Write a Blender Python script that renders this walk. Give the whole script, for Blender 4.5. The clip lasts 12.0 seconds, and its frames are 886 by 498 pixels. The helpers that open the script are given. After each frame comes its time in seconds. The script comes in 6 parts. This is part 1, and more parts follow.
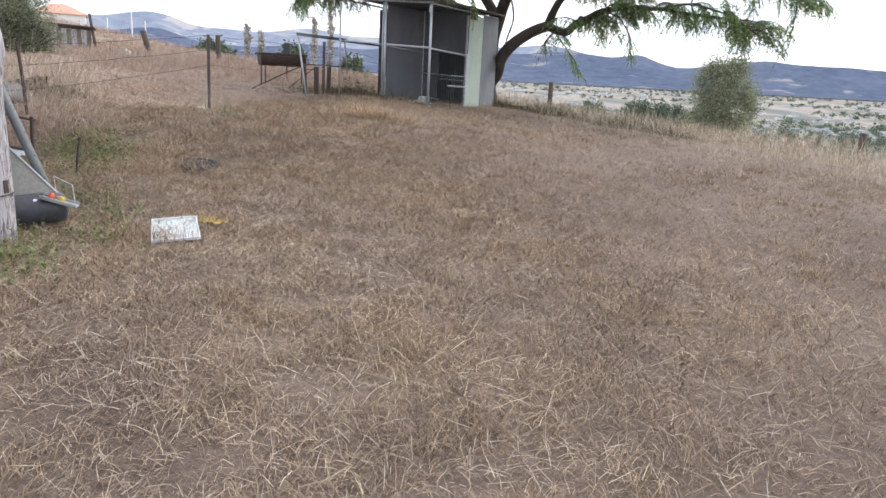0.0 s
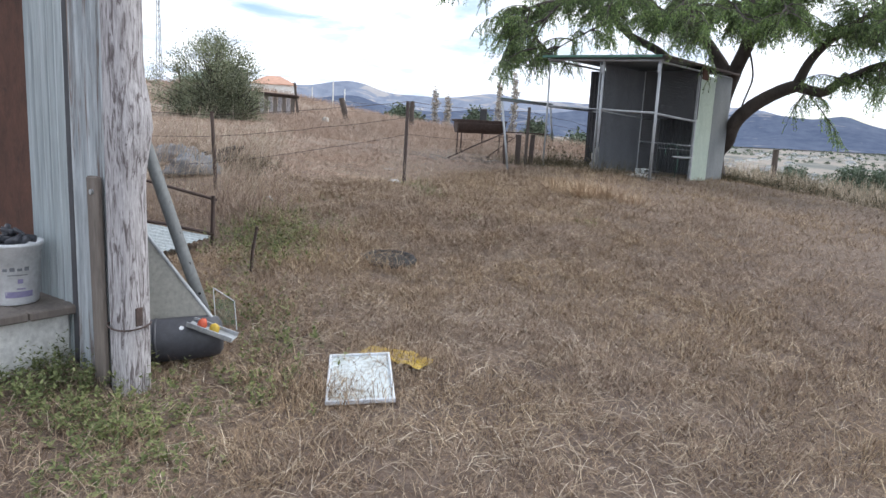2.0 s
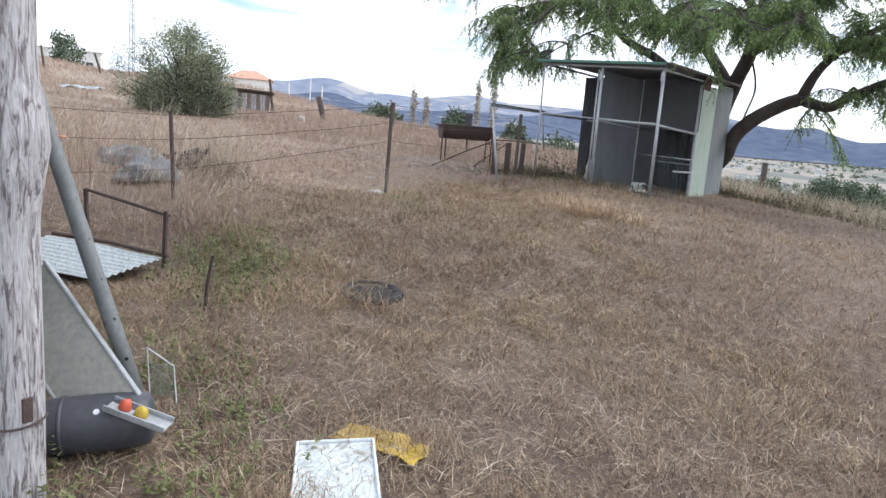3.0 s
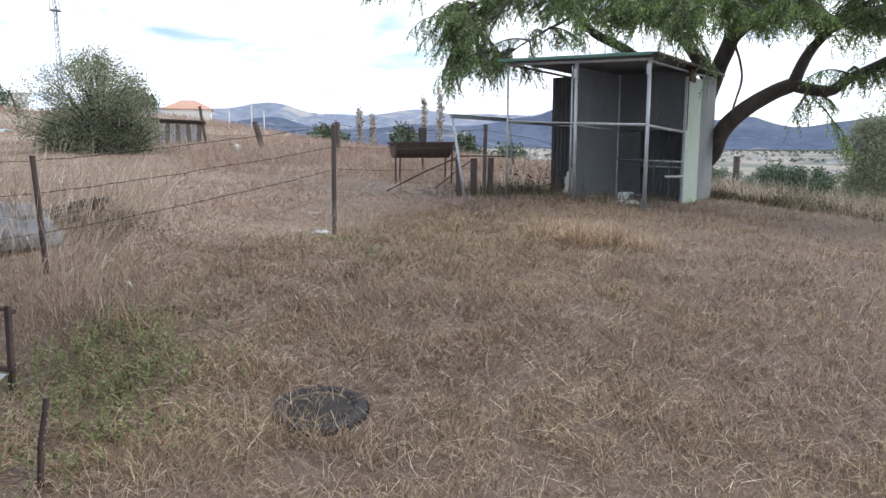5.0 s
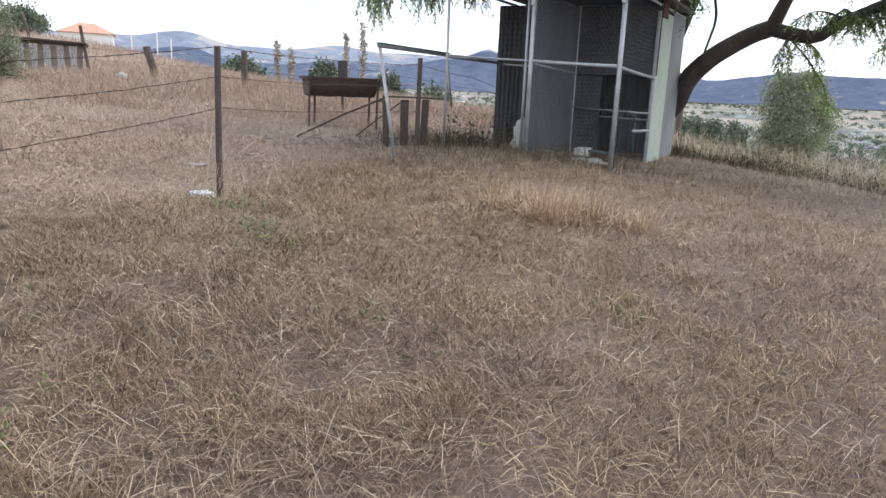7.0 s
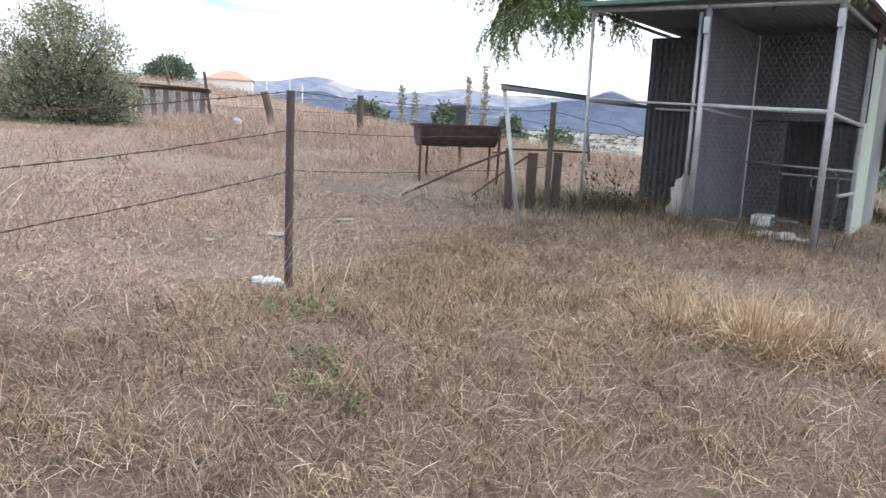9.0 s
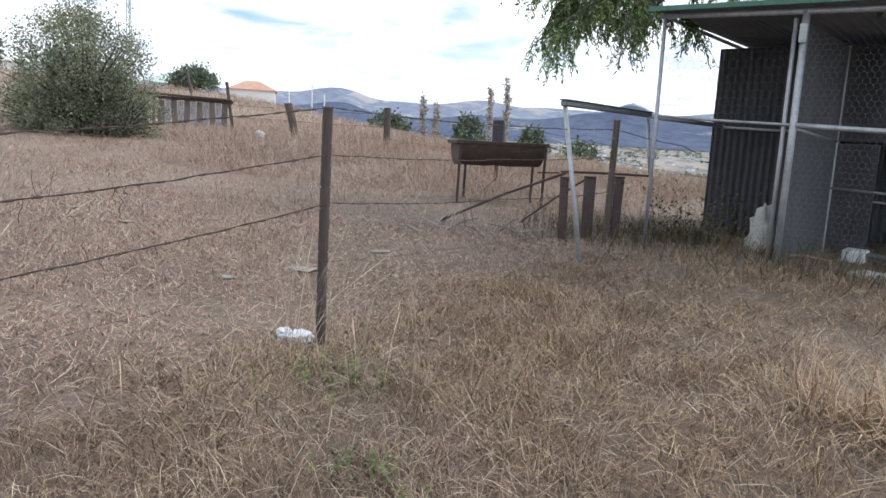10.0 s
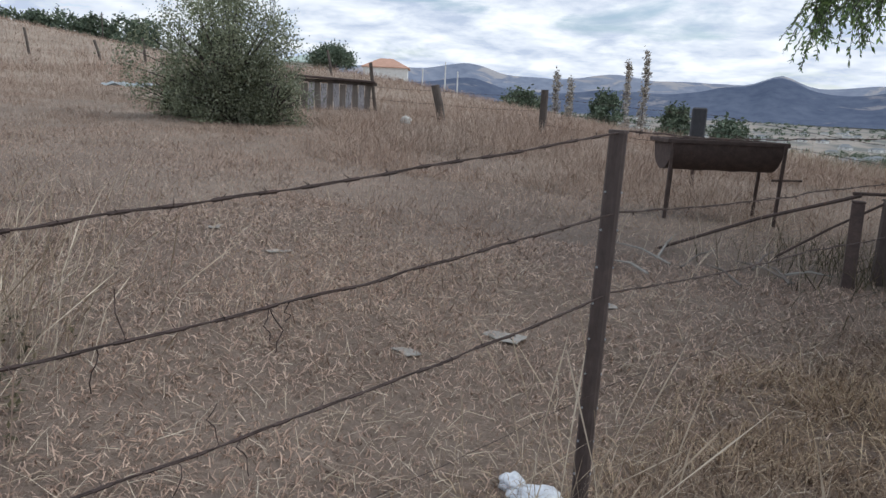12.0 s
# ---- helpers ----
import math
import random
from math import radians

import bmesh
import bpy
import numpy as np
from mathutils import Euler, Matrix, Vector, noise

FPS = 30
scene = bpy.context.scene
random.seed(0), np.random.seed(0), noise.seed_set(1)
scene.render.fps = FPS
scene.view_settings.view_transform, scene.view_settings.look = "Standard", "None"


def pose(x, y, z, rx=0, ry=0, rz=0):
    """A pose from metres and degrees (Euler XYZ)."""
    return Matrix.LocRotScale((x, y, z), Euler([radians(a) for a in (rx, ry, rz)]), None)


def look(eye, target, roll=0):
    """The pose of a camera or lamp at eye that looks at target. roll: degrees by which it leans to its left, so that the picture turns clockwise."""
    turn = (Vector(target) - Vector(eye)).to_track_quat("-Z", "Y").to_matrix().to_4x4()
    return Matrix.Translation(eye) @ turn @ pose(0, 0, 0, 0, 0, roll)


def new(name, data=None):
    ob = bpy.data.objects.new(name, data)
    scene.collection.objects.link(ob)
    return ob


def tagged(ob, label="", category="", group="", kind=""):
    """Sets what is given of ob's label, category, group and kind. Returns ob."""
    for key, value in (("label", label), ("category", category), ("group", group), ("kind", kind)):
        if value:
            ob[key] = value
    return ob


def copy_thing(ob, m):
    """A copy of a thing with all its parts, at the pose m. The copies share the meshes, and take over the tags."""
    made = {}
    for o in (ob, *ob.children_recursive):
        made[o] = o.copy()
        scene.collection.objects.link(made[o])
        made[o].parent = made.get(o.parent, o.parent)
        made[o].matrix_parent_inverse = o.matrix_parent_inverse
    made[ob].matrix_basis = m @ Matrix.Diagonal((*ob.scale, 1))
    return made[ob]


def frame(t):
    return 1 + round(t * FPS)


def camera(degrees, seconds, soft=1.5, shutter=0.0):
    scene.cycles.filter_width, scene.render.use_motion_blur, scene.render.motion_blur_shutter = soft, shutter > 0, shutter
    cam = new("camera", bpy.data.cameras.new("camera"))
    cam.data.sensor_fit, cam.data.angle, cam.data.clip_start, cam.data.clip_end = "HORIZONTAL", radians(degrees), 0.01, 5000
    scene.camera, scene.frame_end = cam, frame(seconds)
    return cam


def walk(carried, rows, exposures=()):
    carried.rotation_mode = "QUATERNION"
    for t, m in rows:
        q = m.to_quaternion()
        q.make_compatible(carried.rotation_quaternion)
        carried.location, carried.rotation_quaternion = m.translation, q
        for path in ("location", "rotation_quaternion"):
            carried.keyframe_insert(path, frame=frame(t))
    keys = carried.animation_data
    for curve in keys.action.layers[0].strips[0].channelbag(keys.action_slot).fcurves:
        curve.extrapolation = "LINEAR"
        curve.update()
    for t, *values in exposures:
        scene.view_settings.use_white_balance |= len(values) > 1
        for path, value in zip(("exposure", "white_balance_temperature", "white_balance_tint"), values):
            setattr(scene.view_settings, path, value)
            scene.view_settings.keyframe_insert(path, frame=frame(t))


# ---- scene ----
cam = camera(65.1, 12.0)
PATH = [
    (0, (0.417, 0.245, 0.961), (0.356, 2.185, 0.479), 3.0),
    (0.5, (0.356, 0.744, 1.01), (0.221, 2.702, 0.623), 1.0),
    (0.7, (0.324, 1.023, 1.009), (0.184, 2.994, 0.694), -2.4),
    (1, (0.193, 1.359, 1.07), (-0.129, 3.292, 0.67), -3.0),
    (1.5, (-0.252, 1.836, 1.077), (-0.756, 3.758, 0.846), 1.2),
    (2, (-0.51, 2.298, 1.042), (-1.068, 4.189, 0.705), 2.9),
    (2.5, (-0.69, 2.759, 1.104), (-1.363, 4.606, 0.735), 4.3),
    (3, (-0.953, 3.229, 1.143), (-1.441, 5.14, 0.811), 4.5),
    (3.2, (-0.95, 3.388, 1.16), (-1.343, 5.321, 0.83), 1.6),
    (4.8, (-1.498, 4.928, 1.211), (-1.8, 6.89, 0.965), 1.6),
    (5, (-1.55, 5.097, 1.208), (-1.922, 7.041, 0.919), 0.1),
    (5.5, (-1.684, 5.651, 1.188), (-2.137, 7.578, 0.904), 1.7),
    (6, (-1.821, 6.057, 1.17), (-2.194, 7.988, 0.812), 2.9),
    (6.5, (-1.969, 6.539, 1.179), (-2.259, 8.501, 0.923), 3.4),
    (7, (-1.947, 7.043, 1.184), (-2.086, 8.988, 0.738), 2.4),
    (7.2, (-1.939, 7.226, 1.238), (-2.168, 9.167, 0.813), 1.9),
    (8.8, (-2.202, 8.732, 1.213), (-2.515, 10.676, 0.864), 4.5),
    (9, (-2.286, 8.871, 1.283), (-2.762, 10.783, 0.936), 2.3),
    (9.5, (-2.479, 9.203, 1.255), (-3.011, 11.102, 0.92), 2.4),
    (10, (-2.768, 9.645, 1.346), (-3.297, 11.548, 1.028), 2.8),
    (10.5, (-3.105, 10.127, 1.301), (-4.029, 11.882, 1.04), 1.1),
    (11, (-3.413, 10.44, 1.415), (-4.668, 11.986, 1.236), 2.6),
    (11.5, (-3.825, 10.713, 1.452), (-5.109, 12.237, 1.28), -0.2),
    (12, (-3.962, 10.978, 1.524), (-4.815, 12.742, 1.123), 2.7),
]
EXPOSURE = [(0.0, 0.6, 6550, 11), (0.5, 0.58, 6450, 10), (1.0, 0.4, 6450, 10), (1.5, 0.32, 6400, 9), (2.5, 0.46, 6350, 9), (3.0, 0.56, 6350, 9), (5.5, 0.38, 6350, 9), (7.0, 0.54, 6500, 10), (9.0, 0.74, 6450, 9), (9.6, 0.48, 6350, 9), (10.5, 0.09, 6350, 9), (11.2, -0.26, 6150, 7), (12.0, -0.36, 6250, 8)]
walk(cam, [(t, look(eye, target, roll)) for t, eye, target, roll in PATH], EXPOSURE)

# ---- world, sun ----
world = bpy.data.worlds.new("sky")
scene.world = world
world.use_nodes = True
wn, wl = world.node_tree.nodes, world.node_tree.links
wn.clear()
SUN_EL, SUN_AZ = 48.0, 60.0


def wnode(kind, **values):
    n = wn.new(kind)
    for k, v in values.items():
        n.inputs[k].default_value = v
    return n


w_out = wnode("ShaderNodeOutputWorld")
w_bg = wnode("ShaderNodeBackground", Strength=1.0)
w_sky = wn.new("ShaderNodeTexSky")
w_sky.sky_type = 'NISHITA'
w_sky.sun_disc = False
w_sky.sun_elevation, w_sky.sun_rotation = radians(SUN_EL), radians(SUN_AZ)
w_gain = wn.new("ShaderNodeVectorMath")
w_gain.operation = 'SCALE'
w_gain.inputs["Scale"].default_value = 0.15
w_co = wn.new("ShaderNodeTexCoord")
w_sep = wn.new("ShaderNodeSeparateXYZ")
wl.new(w_co.outputs["Generated"], w_sep.inputs[0])
# a cloud layer: the direction is laid out on a flat sheet high above the ground
w_up = wn.new("ShaderNodeMath")
w_up.operation = 'ADD'
w_up.inputs[1].default_value = 0.16
wl.new(w_sep.outputs["Z"], w_up.inputs[0])
w_flat = wn.new("ShaderNodeVectorMath")
w_flat.operation = 'DIVIDE'
w_cmb = wn.new("ShaderNodeCombineXYZ")
for k in range(3):
    wl.new(w_up.outputs[0], w_cmb.inputs[k])
wl.new(w_co.outputs["Generated"], w_flat.inputs[0])
wl.new(w_cmb.outputs[0], w_flat.inputs[1])
w_n1 = wnode("ShaderNodeTexNoise", Scale=1.5, Detail=8.0, Roughness=0.55, Distortion=0.35)
w_n2 = wnode("ShaderNodeTexNoise", Scale=2.9, Detail=7.0, Roughness=0.6, Distortion=0.2)
for n in (w_n1, w_n2):
    wl.new(w_flat.outputs[0], n.inputs["Vector"])
w_cover = wn.new("ShaderNodeValToRGB")
w_cover.color_ramp.elements[0].position, w_cover.color_ramp.elements[1].position = 0.315, 0.45
w_shade = wn.new("ShaderNodeValToRGB")
w_shade.color_ramp.elements[0].position, w_shade.color_ramp.elements[0].color = 0.36, (0.74, 0.83, 1.02, 1)
w_shade.color_ramp.elements[1].position, w_shade.color_ramp.elements[1].color = 0.62, (1.34, 1.37, 1.42, 1)
wl.new(w_n1.outputs["Fac"], w_cover.inputs[0])
wl.new(w_n2.outputs["Fac"], w_shade.inputs[0])
w_mix = wn.new("ShaderNodeMix")
w_mix.data_type = 'RGBA'
wl.new(w_cover.outputs["Color"], w_mix.inputs["Factor"])
wl.new(w_sky.outputs["Color"], w_gain.inputs[0])
wl.new(w_gain.outputs[0], w_mix.inputs["A"])
wl.new(w_shade.outputs["Color"], w_mix.inputs["B"])
wl.new(w_mix.outputs["Result"], w_bg.inputs["Color"])
wl.new(w_bg.outputs[0], w_out.inputs["Surface"])

sun = new("sun", bpy.data.lights.new("sun", "SUN"))
sun.data.energy, sun.data.angle, sun.data.color = 1.5, radians(20), (1.0, 0.95, 0.88)
sun.matrix_world = look((0, 0, 30), (-math.sin(radians(SUN_AZ)) * 30, -math.cos(radians(SUN_AZ)) * 30, 30 - 30 * math.tan(radians(SUN_EL))))

# ---- materials ----


def nodes_of(name, rough=0.8, metal=0.0):
    m = bpy.data.materials.new(name)
    m.use_nodes = True
    t = m.node_tree
    b = t.nodes["Principled BSDF"]
    b.inputs["Roughness"].default_value, b.inputs["Metallic"].default_value = rough, metal
    return m, t, b


def ramp(t, source, stops):
    r = t.nodes.new("ShaderNodeValToRGB")
    e = r.color_ramp.elements
    while len(e) < len(stops):
        e.new(0.5)
    for k, (p, c) in enumerate(stops):
        e[k].position, e[k].color = p, (*c, 1)
    t.links.new(source, r.inputs[0])
    return r.outputs["Color"]


def mixed(t, a, b, fac, mode='MIX'):
    m = t.nodes.new("ShaderNodeMix")
    m.data_type, m.blend_type = 'RGBA', mode
    for key, v in (("Factor", fac), ("A", a), ("B", b)):
        if isinstance(v, (int, float)):
            m.inputs[key].default_value = v
        elif isinstance(v, tuple):
            m.inputs[key].default_value = (*v, 1)
        else:
            t.links.new(v, m.inputs[key])
    return m.outputs["Result"]


def noise_of(t, scale, detail=5.0, rough=0.6, stretch=(1, 1, 1), world_space=False, distort=0.0):
    if world_space:
        src = t.nodes.new("ShaderNodeNewGeometry").outputs["Position"]
    else:
        src = t.nodes.new("ShaderNodeTexCoord").outputs["Object"]
    mp = t.nodes.new("ShaderNodeMapping")
    mp.inputs["Scale"].default_value = stretch
    t.links.new(src, mp.inputs["Vector"])
    n = t.nodes.new("ShaderNodeTexNoise")
    n.inputs["Scale"].default_value, n.inputs["Detail"].default_value = scale, detail
    n.inputs["Roughness"].default_value, n.inputs["Distortion"].default_value = rough, distort
    t.links.new(mp.outputs[0], n.inputs["Vector"])
    return n.outputs["Fac"]


def bump(t, b, height, strength=0.4, dist=0.01):
    k = t.nodes.new("ShaderNodeBump")
    k.inputs["Strength"].default_value, k.inputs["Distance"].default_value = strength, dist
    t.links.new(height, k.inputs["Height"])
    t.links.new(k.outputs[0], b.inputs["Normal"])


def worn(name, c1, c2, stain, scale=6.0, rough=0.7, metal=0.0, stretch=(1, 1, 1), stain_at=0.58, grain=60.0, relief=0.3):
    """A surface of two tones with stains of a third: coarse patches, fine grain and relief."""
    m, t, b = nodes_of(name, rough, metal)
    coarse = noise_of(t, scale, 6, 0.65, stretch, distort=0.3)
    fine = noise_of(t, grain, 4, 0.7, stretch)
    base = ramp(t, coarse, [(0.3, c1), (0.7, c2)])
    base = mixed(t, base, ramp(t, fine, [(0.3, (0.72, 0.72, 0.72)), (0.7, (1.2, 1.2, 1.2))]), 0.8, 'MULTIPLY')
    patch = noise_of(t, scale * 0.6, 8, 0.7, stretch, distort=0.8)
    f = ramp(t, patch, [(stain_at, (0, 0, 0)), (stain_at + 0.1, (1, 1, 1))])
    t.links.new(mixed(t, base, stain, f), b.inputs["Base Color"])
    bump(t, b, fine, relief, 0.004)
    return m


def straw(name, stops, patch_tint, rough=0.75, patch_scale=0.45, through_light=0.0):
    """Dry blades: each island its own tone, over broad patches of another tint."""
    m, t, b = nodes_of(name, rough)
    isl = t.nodes.new("ShaderNodeNewGeometry").outputs["Random Per Island"]
    own = ramp(t, isl, stops)
    broad = noise_of(t, patch_scale, 5, 0.6, world_space=True)
    f = ramp(t, broad, [(0.36, (0, 0, 0)), (0.66, (1, 1, 1))])
    col = mixed(t, mixed(t, own, (0.93, 0.91, 0.92), 1.0, 'MULTIPLY'), mixed(t, own, patch_tint, 1.0, 'MULTIPLY'), f)
    small = noise_of(t, patch_scale * 7, 4, 0.6, world_space=True)
    col = mixed(t, col, ramp(t, small, [(0.32, (0.74, 0.72, 0.72)), (0.62, (1.1, 1.1, 1.1))]), 0.8, 'MULTIPLY')
    t.links.new(col, b.inputs["Base Color"])
    b.inputs["Specular IOR Level"].default_value = 0.25
    if through_light:
        tr = t.nodes.new("ShaderNodeBsdfTranslucent")
        t.links.new(mixed(t, col, (1.35, 1.5, 1.1), 1.0, 'MULTIPLY'), tr.inputs["Color"])
        mx = t.nodes.new("ShaderNodeMixShader")
        mx.inputs["Fac"].default_value = through_light
        t.links.new(b.outputs[0], mx.inputs[1])
        t.links.new(tr.outputs[0], mx.inputs[2])
        t.links.new(mx.outputs[0], t.nodes["Material Output"].inputs["Surface"])
    return m


M_SOIL, t_, b_ = nodes_of("dry_turf", 0.95)
n_a = noise_of(t_, 0.5, 6, 0.6, world_space=True)
n_b = noise_of(t_, 14.0, 6, 0.75, world_space=True)
n_c = noise_of(t_, 90.0, 4, 0.7, world_space=True)
# Near tones darkened to stand in for shade missing between the sparse blades.
c_ = ramp(t_, n_a, [(0.3, (0.115, 0.085, 0.07)), (0.5, (0.165, 0.124, 0.102)), (0.72, (0.225, 0.177, 0.146))])
c_ = mixed(t_, c_, ramp(t_, n_b, [(0.3, (0.55, 0.52, 0.5)), (0.68, (1.3, 1.28, 1.25))]), 0.85, 'MULTIPLY')
c_ = mixed(t_, c_, ramp(t_, n_c, [(0.3, (0.7, 0.7, 0.7)), (0.7, (1.25, 1.25, 1.25))]), 0.7, 'MULTIPLY')
far_ = noise_of(t_, 0.006, 6, 0.6, (1, 0.5, 1), world_space=True)
dist_ = t_.nodes.new("ShaderNodeVectorMath")
dist_.operation = 'LENGTH'
t_.links.new(t_.nodes.new("ShaderNodeNewGeometry").outputs["Position"], dist_.inputs[0])
away_ = t_.nodes.new("ShaderNodeMapRange")
away_.inputs["From Min"].default_value, away_.inputs["From Max"].default_value = 130.0, 320.0
t_.links.new(dist_.outputs["Value"], away_.inputs["Value"])
fields_ = ramp(t_, far_, [(0.36, (0.1, 0.115, 0.105)), (0.43, (0.16, 0.155, 0.14)), (0.48, (0.3, 0.265, 0.225)), (0.54, (0.24, 0.215, 0.19)), (0.6, (0.11, 0.125, 0.115)), (0.72, (0.22, 0.2, 0.175))])
hay_ = t_.nodes.new("ShaderNodeMapRange")
hay_.inputs["From Min"].default_value, hay_.inputs["From Max"].default_value = 9.0, 36.0
t_.links.new(dist_.outputs["Value"], hay_.inputs["Value"])
c_ = mixed(t_, c_, mixed(t_, ramp(t_, n_a, [(0.3, (0.24, 0.187, 0.145)), (0.7, (0.41, 0.335, 0.265))]), ramp(t_, n_b, [(0.3, (0.8, 0.8, 0.8)), (0.7, (1.15, 1.15, 1.15))]), 0.8, 'MULTIPLY'), hay_.outputs["Result"])
t_.links.new(mixed(t_, c_, fields_, away_.outputs["Result"]), b_.inputs["Base Color"])
bump(t_, b_, n_b, 0.8, 0.05)

M_GRASS = straw("mown_dry_grass", [(0.0, (0.115, 0.078, 0.059)), (0.35, (0.227, 0.163, 0.121)), (0.7, (0.339, 0.26, 0.192)), (0.93, (0.481, 0.394, 0.291)), (1.0, (0.631, 0.538, 0.406))], (1.1, 1.05, 0.9))
M_STUBBLE = straw("pale_paddock_stubble", [(0.0, (0.256, 0.183, 0.143)), (0.3, (0.431, 0.324, 0.254)), (0.7, (0.582, 0.454, 0.363)), (0.94, (0.711, 0.578, 0.468)), (1.0, (0.815, 0.68, 0.553))], (0.84, 0.77, 0.74), 0.75, 0.5)
M_TALL = straw("tall_dry_grass", [(0.0, (0.279, 0.213, 0.167)), (0.4, (0.398, 0.314, 0.252)), (0.8, (0.508, 0.42, 0.341)), (1.0, (0.647, 0.561, 0.461))], (0.88, 0.79, 0.76))
M_PALE = straw("pale_seed_grass", [(0.0, (0.352, 0.293, 0.214)), (0.6, (0.529, 0.459, 0.357)), (1.0, (0.727, 0.664, 0.539))], (0.9, 0.85, 0.8))
M_TUFT = straw("rust_grass_tuft", [(0.0, (0.297, 0.2, 0.136)), (0.5, (0.465, 0.352, 0.242)), (1.0, (0.673, 0.566, 0.417))], (1.05, 1.0, 0.9))
M_WEED = straw("green_weed", [(0.0, (0.072, 0.092, 0.041)), (0.5, (0.137, 0.172, 0.074)), (1.0, (0.273, 0.31, 0.149))], (1.1, 1.0, 0.9), 0.7, 0.45, 0.2)
M_SCRUB = straw("dark_scrub", [(0.0, (0.045, 0.045, 0.028)), (0.5, (0.09, 0.085, 0.05)), (1.0, (0.2, 0.17, 0.105))], (0.9, 0.85, 0.8))
M_LEAF = straw("feathery_leaf", [(0.0, (0.082, 0.119, 0.071)), (0.5, (0.156, 0.22, 0.119)), (0.85, (0.246, 0.334, 0.171)), (1.0, (0.344, 0.422, 0.237))], (1.15, 1.16, 0.92), 0.45, 0.55, 0.55)
M_GREYLEAF = straw("grey_green_leaf", [(0.0, (0.115, 0.129, 0.094)), (0.5, (0.207, 0.228, 0.17)), (1.0, (0.356, 0.374, 0.287))], (1.0, 1.0, 0.95), 0.6, 0.7, 0.3)
# Leaf colour lightened so that it holds the haze of distance.
M_FARLEAF = straw("hazed_distant_leaf", [(0.0, (0.084, 0.113, 0.078)), (0.6, (0.14, 0.182, 0.12)), (1.0, (0.224, 0.269, 0.188))], (0.9, 0.95, 1.0), 0.7, 0.1)
M_POPLAR = straw("bare_poplar_twig", [(0.0, (0.286, 0.269, 0.259)), (0.6, (0.385, 0.375, 0.345)), (1.0, (0.506, 0.482, 0.402))], (1.0, 0.95, 0.9), 0.8, 0.1)
M_BARK = worn("grey_brown_bark", (0.042, 0.034, 0.031), (0.098, 0.082, 0.074), (0.028, 0.023, 0.021), 5, 0.95, 0, (1, 1, 0.35), 0.6, 45, 0.9)
M_TIMBER = worn("weathered_post_timber", (0.3, 0.285, 0.295), (0.58, 0.565, 0.585), (0.13, 0.112, 0.115), 85, 0.92, 0, (1, 1, 0.12), 0.5, 110, 1.0)
M_DARKWOOD = worn("dark_weathered_wood", (0.055, 0.045, 0.04), (0.14, 0.115, 0.1), (0.03, 0.025, 0.022), 8, 0.9, 0, (1, 1, 0.2), 0.6, 50, 0.7)
M_CHAR = worn("charred_wood", (0.022, 0.021, 0.024), (0.05, 0.048, 0.05), (0.09, 0.08, 0.075), 9, 0.9, 0, (0.2, 1, 1), 0.6, 50, 0.7)
M_BOARD = worn("brown_grey_board", (0.13, 0.112, 0.1), (0.24, 0.205, 0.18), (0.33, 0.3, 0.28), 8, 0.9, 0, (1, 1, 0.15), 0.62, 50, 0.6)
# Upright streaks: worn paint, plus shading of the corrugations put into the colour.
M_PEEL = worn("peeling_blue_white_paint", (0.3, 0.33, 0.355), (0.56, 0.6, 0.63), (0.19, 0.15, 0.135), 42, 0.8, 0, (1, 1, 0.05), 0.53, 80, 0.8)
M_CORR = worn("pale_blue_grey_painted_iron", (0.3, 0.34, 0.36), (0.5, 0.55, 0.57), (0.17, 0.15, 0.14), 40, 0.6, 0.1, (1, 1, 0.03), 0.6, 70, 0.25)
M_RUST = worn("rusted_iron", (0.065, 0.032, 0.024), (0.125, 0.058, 0.04), (0.04, 0.026, 0.022), 9, 0.9, 0.15, (1, 1, 0.6), 0.6, 60, 0.5)
M_DKRUST = worn("dark_rusty_steel", (0.062, 0.046, 0.043), (0.115, 0.082, 0.073), (0.16, 0.075, 0.045), 14, 0.85, 0.2, (1, 1, 1), 0.63, 80, 0.4)
M_BROWNPOST = worn("brown_steel_post", (0.065, 0.048, 0.045), (0.11, 0.085, 0.078), (0.2, 0.17, 0.16), 10, 0.7, 0.2, (1, 1, 0.4), 0.66, 60, 0.3)
M_GALV = worn("galvanised_steel", (0.3, 0.315, 0.335), (0.46, 0.48, 0.5), (0.24, 0.22, 0.21), 12, 0.5, 0.45, (1, 1, 0.5), 0.62, 80, 0.2)
M_ZINC = worn("dull_zinc_sheet", (0.17, 0.185, 0.2), (0.24, 0.26, 0.275), (0.15, 0.145, 0.14), 3, 0.75, 0.1, (1, 1, 0.4), 0.62, 50, 0.2)
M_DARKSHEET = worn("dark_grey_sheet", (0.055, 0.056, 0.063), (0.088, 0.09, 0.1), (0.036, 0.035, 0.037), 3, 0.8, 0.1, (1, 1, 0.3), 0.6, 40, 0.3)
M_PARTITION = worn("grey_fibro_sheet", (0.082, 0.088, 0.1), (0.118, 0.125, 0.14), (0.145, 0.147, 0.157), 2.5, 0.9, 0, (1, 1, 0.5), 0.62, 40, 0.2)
M_MINT = worn("pale_mint_painted_board", (0.4, 0.48, 0.41), (0.5, 0.58, 0.5), (0.33, 0.35, 0.31), 5, 0.7, 0, (1, 1, 0.3), 0.66, 50, 0.3)
M_WHITE = worn("dirty_white_enamel", (0.58, 0.63, 0.63), (0.72, 0.76, 0.75), (0.36, 0.33, 0.28), 7, 0.45, 0, (1, 1, 1), 0.6, 30, 0.2)
